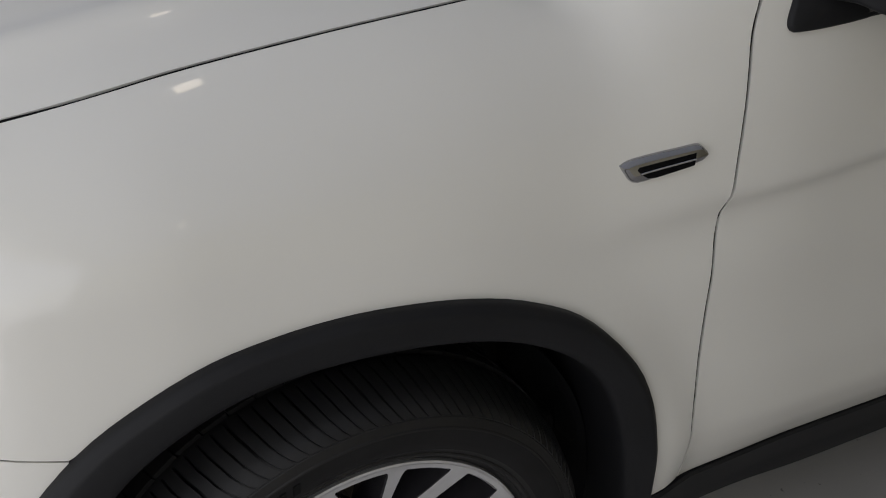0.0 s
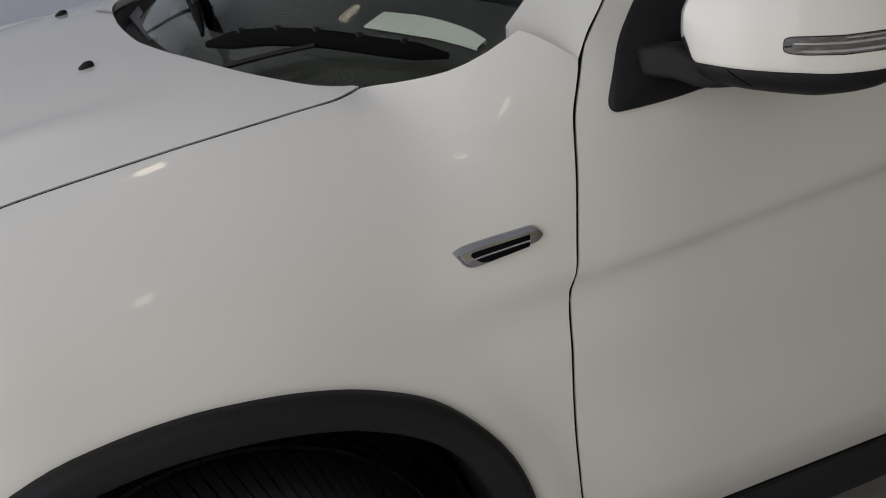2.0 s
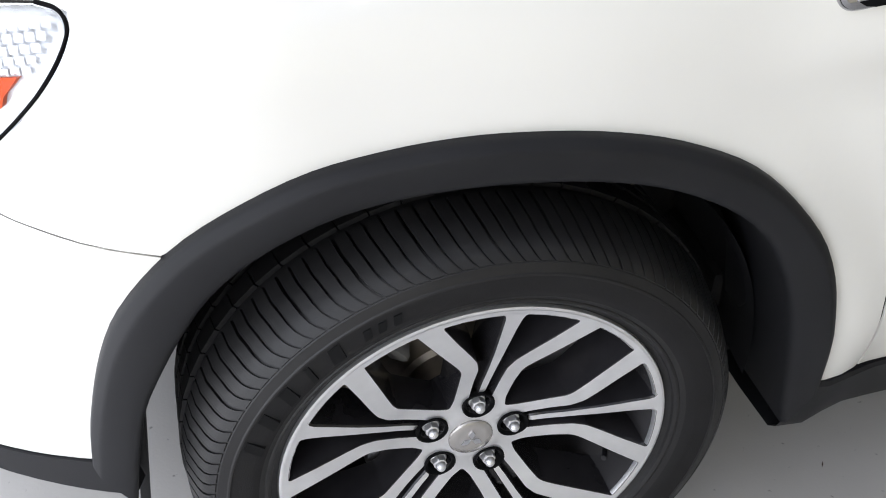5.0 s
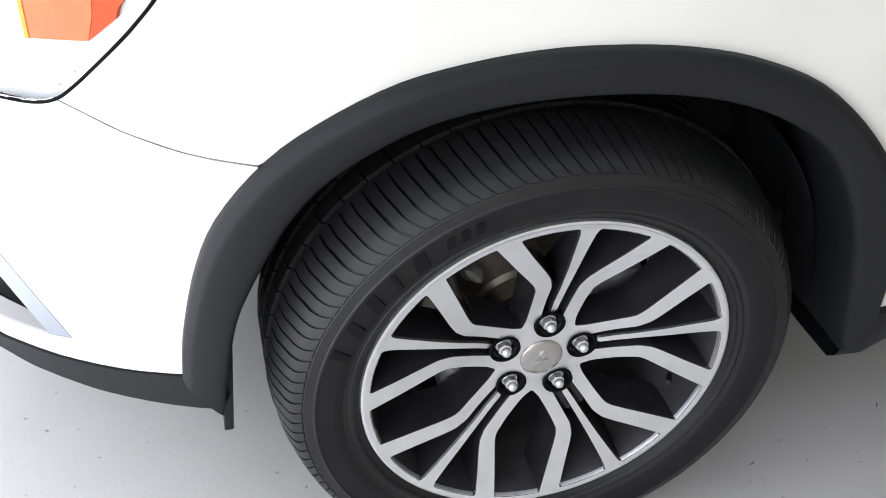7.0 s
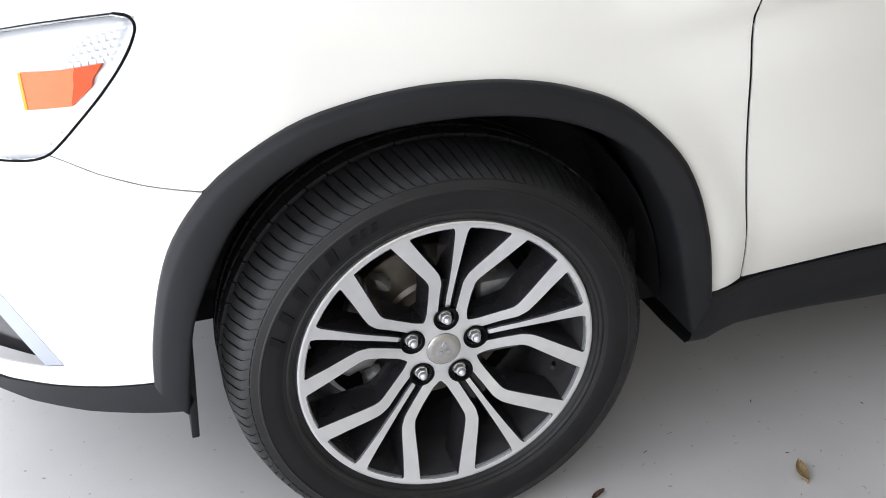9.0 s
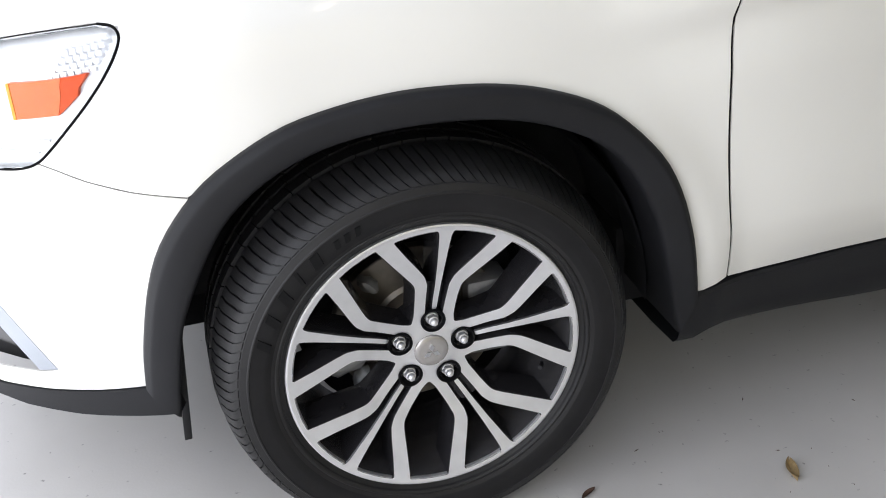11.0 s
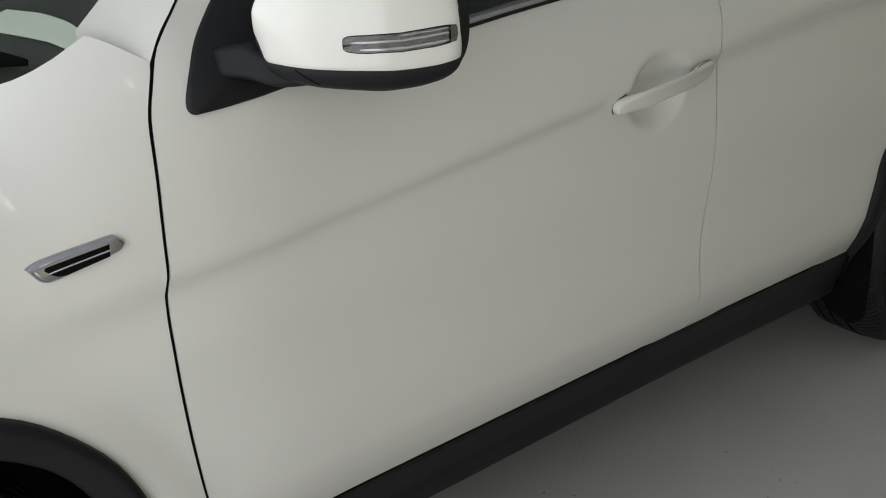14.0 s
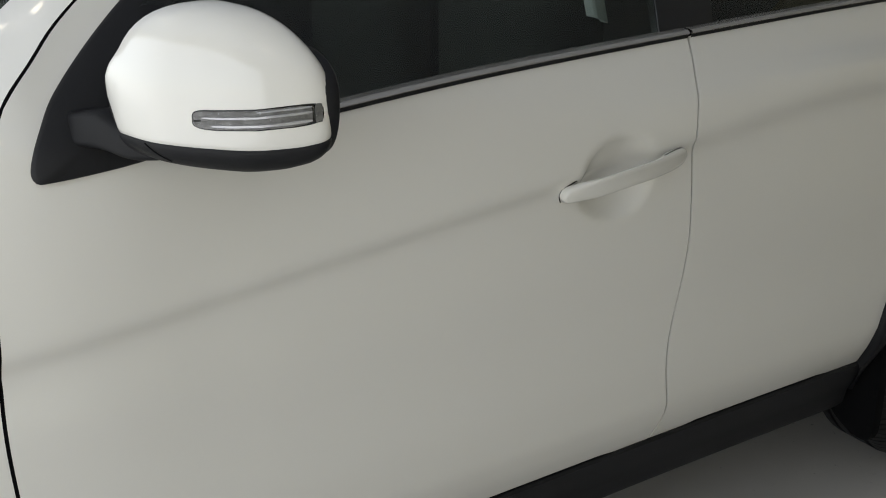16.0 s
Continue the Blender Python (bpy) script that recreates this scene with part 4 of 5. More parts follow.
def wheel_face(barrel, nut0):
    holes = wheel_holes(nut0)
    bm = bmesh.new()
    for loop in [[Vector((0.2458 * math.cos(2 * math.pi * k / 120), 0.2458 * math.sin(2 * math.pi * k / 120))) for k in range(120)]] + holes:
        vs = [bm.verts.new((p.x, p.y, 0)) for p in loop]
        for a, b in zip(vs, vs[1:] + vs[:1]):
            bm.edges.new((a, b))
    bmesh.ops.triangle_fill(bm, use_beauty=True, use_dissolve=False, edges=bm.edges[:])
    for axis in (0, 1):
        for k in range(-20, 21):
            co, no = [0, 0, 0], [0, 0, 0]
            co[axis], no[axis] = k * 0.0123, 1
            bmesh.ops.bisect_plane(bm, geom=bm.verts[:] + bm.edges[:] + bm.faces[:], dist=1e-6, plane_co=co, plane_no=no)
    for v in bm.verts:
        v.co = Vector((v.co.x, face_y(math.hypot(v.co.x, v.co.y)), v.co.y))
    for f in bm.faces:
        f.normal_update()
        if f.normal.y > 0:
            f.normal_flip()
    part("wheel_face", bm, MACHINED, barrel, "bright machined spokes and rim face", sharp=60)
    for h in holes:
        n = len(h)
        area = sum(h[i - 1].x * h[i].y - h[i].x * h[i - 1].y for i in range(n))
        rows = [[], [], [], []]
        for i in range(n):
            d = (h[(i + 1) % n] - h[i - 1]).normalized() * (1 if area > 0 else -1)
            inward = Vector((-d.y, d.x))
            y = face_y(h[i].length)
            for row, off, yy in zip(rows, (0.0, 0.0009, 0.0022, 0.0055), (y, y + 0.0006, y + 0.006, 0.046)):
                p = h[i] + inward * off
                row.append(Vector((p.x, yy, p.y)))
        loft("window_wall", rows, ALLOYDARK, barrel, "dark grey lacquered flank", closed=True, sharp=30)


def fill_wheel(barrel, nut0, bars=True):
    tread_blocks(barrel)
    wheel_face(barrel, nut0)
    hubp = [(0.0, 0.006), (0.040, 0.008), (0.046, 0.010), (0.052, 0.012), (0.060, 0.016), (0.070, 0.03), (0.074, 0.05)]
    ring(hubp, 60, "hub", [ALLOYDARK], barrel, sharp=50)
    # centre cap with a plain three-part emblem
    cap = ring([(0.0, -0.0065), (0.018, -0.0062), (0.0275, -0.005), (0.0295, -0.003), (0.030, 0.002)], 40, "centre_cap", SILVER, barrel, "silver centre cap with a plain emblem", sharp=50)
    for k in range(3):
        a = radians(90 + 120 * k)
        d, s = Vector((math.cos(a), 0, math.sin(a))), Vector((-math.sin(a), 0, math.cos(a)))
        top, low = -0.0082, -0.0055
        q = [d * 0.001, d * 0.0085 + s * 0.0047, d * 0.016, d * 0.0085 - s * 0.0047]
        raw("emblem", [Vector((p.x, top, p.z)) for p in q] + [Vector((p.x, low, p.z)) for p in q],
            [(0, 1, 2, 3)] + [(i, (i + 1) % 4, 4 + (i + 1) % 4, 4 + i) for i in range(4)], CHROME, barrel, smooth=False)
    for k in range(5):
        a = radians(nut0 + 72 * k)
        m = Matrix(((math.cos(a), 0, -math.sin(a), 0), (0, 1, 0, 0), (math.sin(a), 0, math.cos(a), 0), (0, 0, 0, 1)))
        # centre spoke: slim, blunt at the nut, flared into the rim
        line = [(0.0755, 0.0), (0.0775, 0.0), (0.083, 0.0), (0.10, 0.0), (0.13, 0.0), (0.17, 0.0), (0.21, 0.0), (0.229, 0.0), (0.236, 0.0), (0.2405, 0.0)]
        spoke_mesh("spoke", line, [0.0025, 0.0060, 0.0080, 0.0088, 0.0094, 0.0125, 0.0170, 0.0200, 0.0240, 0.0340], [0.004, 0.001, -0.001, -0.003, -0.008, -0.0135, -0.018, -0.0208, -0.0218, -0.0226], 0.045, barrel, m)
        # dark web that joins the three near the hub
        web = [(0.040, -0.024), (0.100, -0.026), (0.128, -0.012), (0.128, 0.012), (0.100, 0.026), (0.040, 0.024)]
        raw("spoke_web", [m @ Vector((u, 0.014 if u < 0.12 else 0.010, v)) for u, v in web] + [m @ Vector((u, 0.05, v)) for u, v in web],
            [tuple(range(6))] + [(i, (i + 1) % 6, 6 + (i + 1) % 6, 6 + i) for i in range(6)], ALLOYDARK, barrel)
        # nut
        c = Vector((0.05715, 0, 0))
        rows = []
        for r, y, hexa in ((0.0112, 0.016, 0), (0.0112, 0.0062, 0), (0.0104, 0.0048, 0), (0.0094, 0.0045, 1), (0.0093, -0.0030, 1), (0.0084, -0.0044, 0), (0.0068, -0.0050, 0), (0.0066, -0.0085, 0), (0.0059, -0.0112, 0), (0.0043, -0.0132, 0), (0.0022, -0.0142, 0), (0.0003, -0.0145, 0)):
            rr = []
            for j in range(24):
                t = 2 * math.pi * j / 24
                q = r * (1 if not hexa else math.cos(math.pi / 6) / math.cos((t % (math.pi / 3)) - math.pi / 6) * 1.04)
                rr.append(m @ (c + Vector((q * math.cos(t), y, q * math.sin(t)))))
            rows.append(rr)
        loft("lug_nut", rows, NUTMETAL, barrel, "chrome wheel nut", closed=True, sharp=28)
        ringp = [(0.0215, 0.004), (0.0212, -0.0035), (0.0195, -0.0042), (0.0165, -0.001), (0.0145, 0.017)]
        loft("nut_pocket", [[m @ (c + Vector((r * math.cos(t), y, r * math.sin(t)))) for t in [2 * math.pi * j / 24 for j in range(24)]] for r, y in ringp] , DARK, barrel, closed=True)
    # valve
    tube("valve", [(0.196, 0.012, -0.075), (0.19, 0.0, -0.0725), (0.186, -0.006, -0.071)], 0.004, TRIM, barrel, n=6)
    # raised sidewall characters, as plain bars
    if bars:
        marks = [(158.8, 0.015, 0.024), (150.2, 0.016, 0.024), (141.8, 0.017, 0.024), (134.5, 0.0075, 0.024), (127.2, 0.018, 0.024), (119.3, 0.010, 0.014), (115.8, 0.010, 0.014), (112.2, 0.010, 0.014)]
        for deg, w, h in marks:
            a = radians(deg)
            d, t = Vector((math.cos(a), 0, math.sin(a))), Vector((-math.sin(a), 0, math.cos(a)))
            q = []
            for y, g in ((-0.0394, 0.9), (-0.0350, 1.0)):
                for i, j in ((-1, -1), (1, -1), (1, 1), (-1, 1)):
                    q.append(d * (0.2925 + g * j * h / 2) + t * (g * i * w / 2 - 0.16 * j * h) + Vector((0, y, 0)))
            raw("sidewall_bar", q, [(0, 1, 2, 3)] + [(i, (i + 1) % 4, 4 + (i + 1) % 4, 4 + i) for i in range(4)], LETTER, barrel, smooth=False)
    # brake behind the spokes
    ring([(0.07, 0.05), (0.072, 0.085), (0.080, 0.09), (0.147, 0.09), (0.149, 0.092), (0.149, 0.112), (0.08, 0.114)], 64, "brake_disc", STEEL, barrel, "bare steel brake disc", sharp=30)
    box("brake_caliper", (0.085, 0.062, -0.075), (0.165, 0.135, 0.075), CASTIRON, barrel, bevel=0.012)
    for deg, r0, r1, half in ((196, 0.105, 0.165, 0.022), (214, 0.115, 0.150, 0.016), (128, 0.120, 0.150, 0.015)):
        a = radians(deg)
        c, d = Vector((math.cos(a), 0, math.sin(a))), Vector((-math.sin(a), 0, math.cos(a)))
        rows = [[c * (r + 0.3 * half * math.cos(t)) + d * half * w * math.cos(t) + Vector((0, 0.072 + 0.016 * math.sin(t), 0)) for t in [2 * math.pi * k / 10 for k in range(10)]] for r, w in ((r0, 0.5), (r0 + 0.01, 1.0), ((r0 + r1) / 2, 0.8), (r1 - 0.008, 0.9), (r1, 0.4))]
        loft("brake_bracket", rows, CASTIRON, barrel, "grey cast bracket of the brake", closed=True, caps=True)
    ring([(0.0, 0.125), (0.20, 0.125), (0.205, 0.15)], 40, "brake_backplate", DARK, barrel)


front_wheel = make_wheel(0)
fill_wheel(front_wheel, 83)
# the disc is dished: hub set back, rim and sidewall drawn outwards
for ob in front_wheel.children_recursive + [front_wheel]:
    tyre_part = ob.name.split(".")[0] in ("tyre", "tread", "sidewall_bar")
    if ob.name.startswith("brake") or ob.data is None:
        continue
    for v in ob.data.vertices:
        r = math.hypot(v.co.x, v.co.z)
        if tyre_part:
            v.co.y += interp(r, [0.25, 0.27, 0.300, 0.325, 0.345], [-0.0150, -0.0155, -0.0165, -0.0125, -0.001]) if v.co.y < 0.06 else 0.0
            grow = 1 + 0.010 * smooth_step(0.27, 0.34, r)
            v.co.x, v.co.z = v.co.x * grow, v.co.z * grow
        else:
            v.co.y += interp(r, [0.065, 0.10, 0.235, 0.25], [0.001, -0.002, -0.0155, -0.0165]) if v.co.y < 0.06 else 0.0
front_wheel.location = (0, 0.004, 0.342)


def copy_part(ob, m):
    """A second wheel from the first, with shared meshes."""
    top = copy_thing(ob, m)
    top.parent = car
    return top


copy_part(front_wheel, Matrix.Translation((BASE + 0.008, 0.006, 0.342)) @ Matrix.Rotation(radians(-31), 4, "Y"))
copy_part(front_wheel, Matrix.Translation((0, 2 * MID - 0.004, 0.342)) @ Matrix.Rotation(math.pi, 4, "Z"))
copy_part(front_wheel, Matrix.Translation((BASE, 2 * MID - 0.004, 0.342)) @ Matrix.Rotation(math.pi, 4, "Z"))

# wheel-well liners
for xc in (0.0, BASE):
    for far in (False, True):
        f = flip if far else (lambda p: p)
        rows = []
        for y, r in ((0.045, 0.425), (0.10, 0.432), (0.32, 0.435), (0.33, 0.30), (0.33, 0.02)):
            rows.append([f(Vector((xc + r * 0.97 * math.cos(a), y, 0.345 + r * 0.97 * math.sin(a)))) for a in [radians(-3 + 182 * k / 48) for k in range(49)]])
        loft("wheel_liner", rows, LINER, car, "black moulded wheel-well liner")
for f in (lambda p: p, flip):
    a, b = f(Vector((0.40, 0.15, 0.256))), f(Vector((0.62, 0.32, 0.42)))
    box("sill_end", (0.40, min(a.y, b.y), 0.256), (0.62, max(a.y, b.y), 0.42), LINER, car, "black plastic closing piece behind the wheel arch", bevel=0.01)
# rubber air deflector ahead of the tyre
deflector = box("air_deflector", (-0.405, 0.085, 0.208), (-0.392, 0.29, 0.42), TRIM, car, "black rubber air deflector ahead of the tyre", bevel=0.002)
for v in deflector.data.vertices:
    v.co.x -= (0.42 - v.co.z) * 0.087
flap = pts2([(-0.045, 0.42), (0.03, 0.41), (0.055, 0.30), (0.072, 0.222), (0.05, 0.192), (0.01, 0.172), (-0.03, 0.166), (-0.05, 0.19), (-0.05, 0.30), (-0.045, 0.42)], 41)[:-1]
loft("mud_flap", [[Vector((x, y + 0.012, z)) for y, z in flap] for x in (2.306, 2.320, 2.332)], DARK, car, "black plastic deflector ahead of the rear tyre", closed=True, caps=True)


# ---- headlamp ----
def on_side(x, z, off):
    return side(x, v_at(x, z), off)


LAMP = [(-0.70, 0.718), (-0.64, 0.716), (-0.59, 0.7200), (-0.562, 0.7262), (-0.541, 0.7375), (-0.522, 0.7555), (-0.50, 0.779), (-0.452, 0.832), (-0.413, 0.881), (-0.396, 0.908), (-0.394, 0.9200), (-0.402, 0.9275), (-0.42, 0.929), (-0.48, 0.9202), (-0.56, 0.9052), (-0.70, 0.873), (-0.775, 0.84), (-0.775, 0.735)]
cx = sum(p[0] for p in LAMP) / len(LAMP)
cz = sum(p[1] for p in LAMP) / len(LAMP)


def shrink(f):
    return [(cx + (x - cx) * f, cz + (z - cz) * f) for x, z in LAMP]


headlamp = panel("headlamp", shrink(1.07), REFLECTOR, car, "clear headlamp with an amber side section", off=-0.022, thick=0.01, step=0.02)
lens = panel("lens", shrink(0.985), GLASS, headlamp, "clear plastic lens", off=0.001, thick=0.003, step=0.015)
lens.visible_shadow = False
panel("reflector", shrink(1.05), REFLECTOR, headlamp, off=-0.014, thick=0.002, step=0.015)
panel("indicator", [(-0.4995, 0.8093), (-0.4675, 0.8390), (-0.4475, 0.8735), (-0.485, 0.866), (-0.4905, 0.838)], AMBER, headlamp, "amber side indicator", off=-0.006, thick=0.006, step=0.015)
panel("indicator_window", [(-0.562, 0.7985), (-0.5003, 0.8090), (-0.4913, 0.838), (-0.4858, 0.8657), (-0.561, 0.8535)], PEACH, headlamp, "pale orange side of the indicator", off=-0.006, thick=0.006, step=0.015)
panel("indicator_edge", [(-0.567, 0.7975), (-0.5623, 0.7984), (-0.5613, 0.8534), (-0.566, 0.8525)], YELLOW, headlamp, "yellow edge of the indicator", off=-0.005, thick=0.006, step=0.015)

def seal(name, points, radius, mat, label):
    tube(name, [side(x, v_at(x, z), 0.000) for x, z in pts2(points, 81)], radius, mat, headlamp, label, n=160, sides=6)


seal("lamp_seal", LAMP[:13], 0.0022, DARK, "black rubber seal round the lamp")
seal("lamp_gap", LAMP[12:17], 0.0012, SEAM, "thin dark gap over the lamp")

for z0, x0, x1 in ((0.742, -0.70, -0.545), (0.762, -0.70, -0.525), (0.872, -0.66, -0.46)):
    panel("lamp_rib", [(x0, z0), (x1, z0 + 0.004), (x1, z0 + 0.0065), (x0, z0 + 0.003)], REFLECTOR, headlamp, off=-0.009, thick=0.006, step=0.04)

# moulded prisms in the lamp's upper corner
verts, faces = [], []
for r in range(5):
    for c in range(7):
        x, z = -0.412 - 0.0105 * c - 0.006 * r, 0.914 - 0.0095 * r - 0.0022 * c
        n = len(verts)
        verts += [on_side(x - 0.0042, z - 0.0035, -0.0115), on_side(x + 0.0042, z - 0.0030, -0.0115), on_side(x + 0.0042, z + 0.0035, -0.0115), on_side(x - 0.0042, z + 0.0030, -0.0115), on_side(x, z, -0.0104)]
        faces += [(n, n + 1, n + 4), (n + 1, n + 2, n + 4), (n + 2, n + 3, n + 4), (n + 3, n, n + 4)]
raw("lamp_prisms", verts, faces, REFLECTOR, headlamp, "rows of moulded lamp prisms", sharp=10)

# fog recess with its silver blade
panel("fog_recess", [(-0.78, 0.55), (-0.735, 0.525), (-0.695, 0.492), (-0.60, 0.348), (-0.64, 0.33), (-0.78, 0.32)], GLOSSBLACK, near_bumper, off=-0.03, thick=0.006)
panel("fog_blade", [(-0.712, 0.500), (-0.690, 0.486), (-0.602, 0.352), (-0.634, 0.342), (-0.715, 0.462)], BLADE, near_bumper, "silver painted fog-lamp blade", off=0.001, thick=0.02)

# ---- side vent: chrome shell with two dark slots ----
VENT = [(0.3393, 0.9295), (0.3465, 0.9190), (0.3530, 0.9105), (0.3621, 0.9068), (0.3730, 0.9075), (0.3858, 0.9100), (0.4104, 0.9160), (0.4350, 0.9215), (0.4558, 0.9265), (0.4625, 0.9315), (0.4655, 0.9385), (0.4610, 0.9440),
        (0.4540, 0.9490), (0.4450, 0.9493), (0.4228, 0.9462), (0.3939, 0.9423), (0.3654, 0.9379), (0.3500, 0.9345)]
vent_ring = pts2(VENT + [VENT[0]], 97)[:-1]


def vent_loop(inset, off, run=vent_ring):
    """The vent's outline drawn in by inset, twice as far along its crown."""
    out = []
    for i, (x, z) in enumerate(run):
        (xa, za), (xb, zb) = run[i - 2], run[(i + 2) % len(run)]
        n = Vector((zb - za, xa - xb)).normalized()
        d = inset * (1 + 1.6 * max(-n.y, 0.0) ** 2)
        out.append((x - n.x * d, z - n.y * d, off))
    return out


def straight(points, n):
    """Points along straight sides, closed."""
    out = []
    for (x0, z0), (x1, z1) in zip(points, points[1:] + points[:1]):
        out += [(x0 + (x1 - x0) * k / n, z0 + (z1 - z0) * k / n) for k in range(n)]
    return out


loops = [vent_loop(d, o) for d, o in ((0.0, -0.002), (0.0, 0.0016), (0.0007, 0.0042), (0.0018, 0.0066), (0.0032, 0.0084), (0.0046, 0.0092))]
loops += [[(0.402 + (x - 0.402) * f, 0.9255 + (z - 0.9255) * f, 0.0094) for x, z, _ in loops[-1]] for f in (0.6, 0.02)]
vent = loft("side_vent", [[on_side(x, z, o) for x, z, o in ring] for ring in loops], VENTCHROME, car, "chrome side vent with two near-black insert painting the depth of the slots", closed=True, sharp=60)
q = straight([(0.3596, 0.9252), (0.3622, 0.9288), (0.4000, 0.9346), (0.4440, 0.9413), (0.4428, 0.9340), (0.4415, 0.9258), (0.4120, 0.9197), (0.3845, 0.9143), (0.3740, 0.9148), (0.3670, 0.9186)], 4)
mx, mz = 0.402, 0.9275
lip = [(mx + (x - mx) * 0.985, mz + (z - mz) * 0.92) for x, z in q]
# near-black plate set slightly proud; the slots' depth is only its colour
loft("slot", [[on_side(x, z, 0.0085) for x, z in q], [on_side(x, z, 0.0098) for x, z in q], [on_side(x, z, 0.0100) for x, z in lip], [on_side(mx, mz, 0.0101)] * len(q)], DARK, vent, "near-black insert painting the depth of the slots", closed=True)
tube("bar", [on_side(x, z, 0.0102) for x, z in ((0.3640, 0.9205), (0.3720, 0.9221), (0.4030, 0.9272), (0.4430, 0.9336))], 0.0015, CHROME, vent, "chrome bar between the slots", n=30, sides=10)


# ---- door handles ----
def handle(dx, dz, door, size=1.0):
    def at(x, z, off):
        p = on_side(1.50 + (x - 1.50) * size + dx, 0.9525 + (z - 0.9525) * size + dz, off * size)
        return p - Vector((0, dent(p.x, p.z, 1.497, 0.944) + dent(p.x, p.z, 2.382, 0.999), 0))

    # grip: a bar that arches outwards
    line = spline([(1.376, 0.933, 0), (1.43, 0.9425, 0), (1.50, 0.9520, 0), (1.58, 0.958, 0), (1.640, 0.962, 0)], 97)
    along = lambda s: line[min(int(s * 96), 95)].lerp(line[min(int(s * 96), 95) + 1], s * 96 - min(int(s * 96), 95))
    rows = []
    for i in range(25):
        s = 0.5 - 0.5 * math.cos(math.pi * i / 24)
        p = along(s)
        h = interp(s, [0, 0.006, 0.02, 0.05, 0.12, 0.3, 0.6, 0.85, 0.95, 0.985, 1], [0.003, 0.0075, 0.0115, 0.0145, 0.0165, 0.0185, 0.0185, 0.0195, 0.0175, 0.012, 0.004])
        out = 0.012 + 0.022 * math.sin(math.pi * min(max(s * 0.92 + 0.06, 0), 1)) ** 0.7
        th = interp(s, [0.0, 0.03, 0.10, 0.24, 0.66, 0.82, 0.97, 1.0], [0.018, 0.027, 0.026, 0.012, 0.012, 0.026, 0.026, 0.014])
        row = []
        for k in range(16):
            a = 2 * math.pi * k / 16
            ca, sa = math.cos(a), math.sin(a)
            row.append(at(p.x, p.y + h * math.copysign(abs(ca) ** 0.75, ca), out - th * 0.5 + th * 0.5 * math.copysign(abs(sa) ** 0.75, sa)))
        rows.append(row)
    grip = loft("door_handle", rows, PAINT, door, "body-coloured door handle", closed=True, caps=True, sharp=50)
    tube("handle_seam", [rows[i][15] + (rows[i][0] - rows[i][15]) * 0.9 + Vector((0, -0.0004, 0.0002)) for i in (16, 18, 20, 22)], 0.0008, SEAM, door, n=10, sides=6)
    tube("handle_seam", [at(x, z, 0.0013) for x, z in ((1.3790, 0.9205), (1.3765, 0.9275), (1.3770, 0.9360), (1.3820, 0.9435), (1.3910, 0.9495), (1.4040, 0.9555))], 0.0009, SEAM, door, n=20, sides=6)
    return grip


handle(0, 0, near_door)
handle(0.885, 0.053, near_rear_door, 0.76)

# ---- door mirror ----
sail = [(0.600, 1.0783), (0.5935, 1.0788), (0.5885, 1.0830), (0.5870, 1.0915), (0.5901, 1.1048), (0.5972, 1.1218), (0.607, 1.1390), (0.6224, 1.1641), (0.6385, 1.1836), (0.6684, 1.2137), (0.705, 1.247), (0.748, 1.282), (0.80, 1.32), (0.84, 1.30), (0.80, 1.18), (0.765, 1.105), (0.735, 1.0925), (0.70, 1.0868), (0.6647, 1.0830), (0.6308, 1.0800)]
ring_pts = pts2(sail + [sail[0]], 161)[:-1]
sx, sz = 0.70, 1.15


def sail_loop(grow, out):
    return [on_side(sx + (x - sx) * grow, sz + (z - sz) * grow, out) for x, z in ring_pts]


mirror = loft("door_mirror", [sail_loop(1.0, -0.01), sail_loop(1.0, 0.003), sail_loop(0.985, 0.0065), sail_loop(0.95, 0.0085), sail_loop(0.5, 0.012), sail_loop(0.02, 0.012)], TRIM, car,
              "door mirror with a white cap on a black sail foot", closed=True)

# housing: stacked plan outlines, drawn in towards the top and the bottom
PLAN = [(0.6875, -0.014), (0.6945, -0.045), (0.718, -0.088), (0.757, -0.123), (0.805, -0.156), (0.85, -0.178), (0.887, -0.190), (0.903, -0.186), (0.908, -0.165), (0.905, -0.10), (0.90, -0.02), (0.88, 0.012), (0.80, 0.022), (0.735, 0.019), (0.703, 0.008)]
plan_ring = pts2(PLAN + [PLAN[0]], 193)[:-1]


def hang(p):
    """The head stands forward of, above and outside its plan, more so at its tip."""
    t = min(max(-p.y / 0.19, 0.0), 1.1)
    return p + Vector((-0.006 - 0.009 * t, -0.012 - 0.014 * t, 0.006 + 0.008 * t))


def ring_at(k):
    """The plan's outline at k, in 96ths of its length."""
    i = int(k * 2) % 192
    (xa, ya), (xb, yb) = plan_ring[i], plan_ring[(i + 1) % 192]
    f = k * 2 - int(k * 2)
    return xa + (xb - xa) * f, ya + (yb - ya) * f


def low_edge(k):
    return interp(k % 96, [0, 0.8, 1.6, 2.3, 3.0, 4.5, 8, 12, 20, 28, 34, 38, 41, 48, 60, 72, 84, 92, 96], [1.168, 1.158, 1.146, 1.137, 1.1342, 1.1333, 1.131, 1.1285, 1.124, 1.121, 1.1225, 1.126, 1.130, 1.131, 1.132, 1.138, 1.146, 1.158, 1.168])


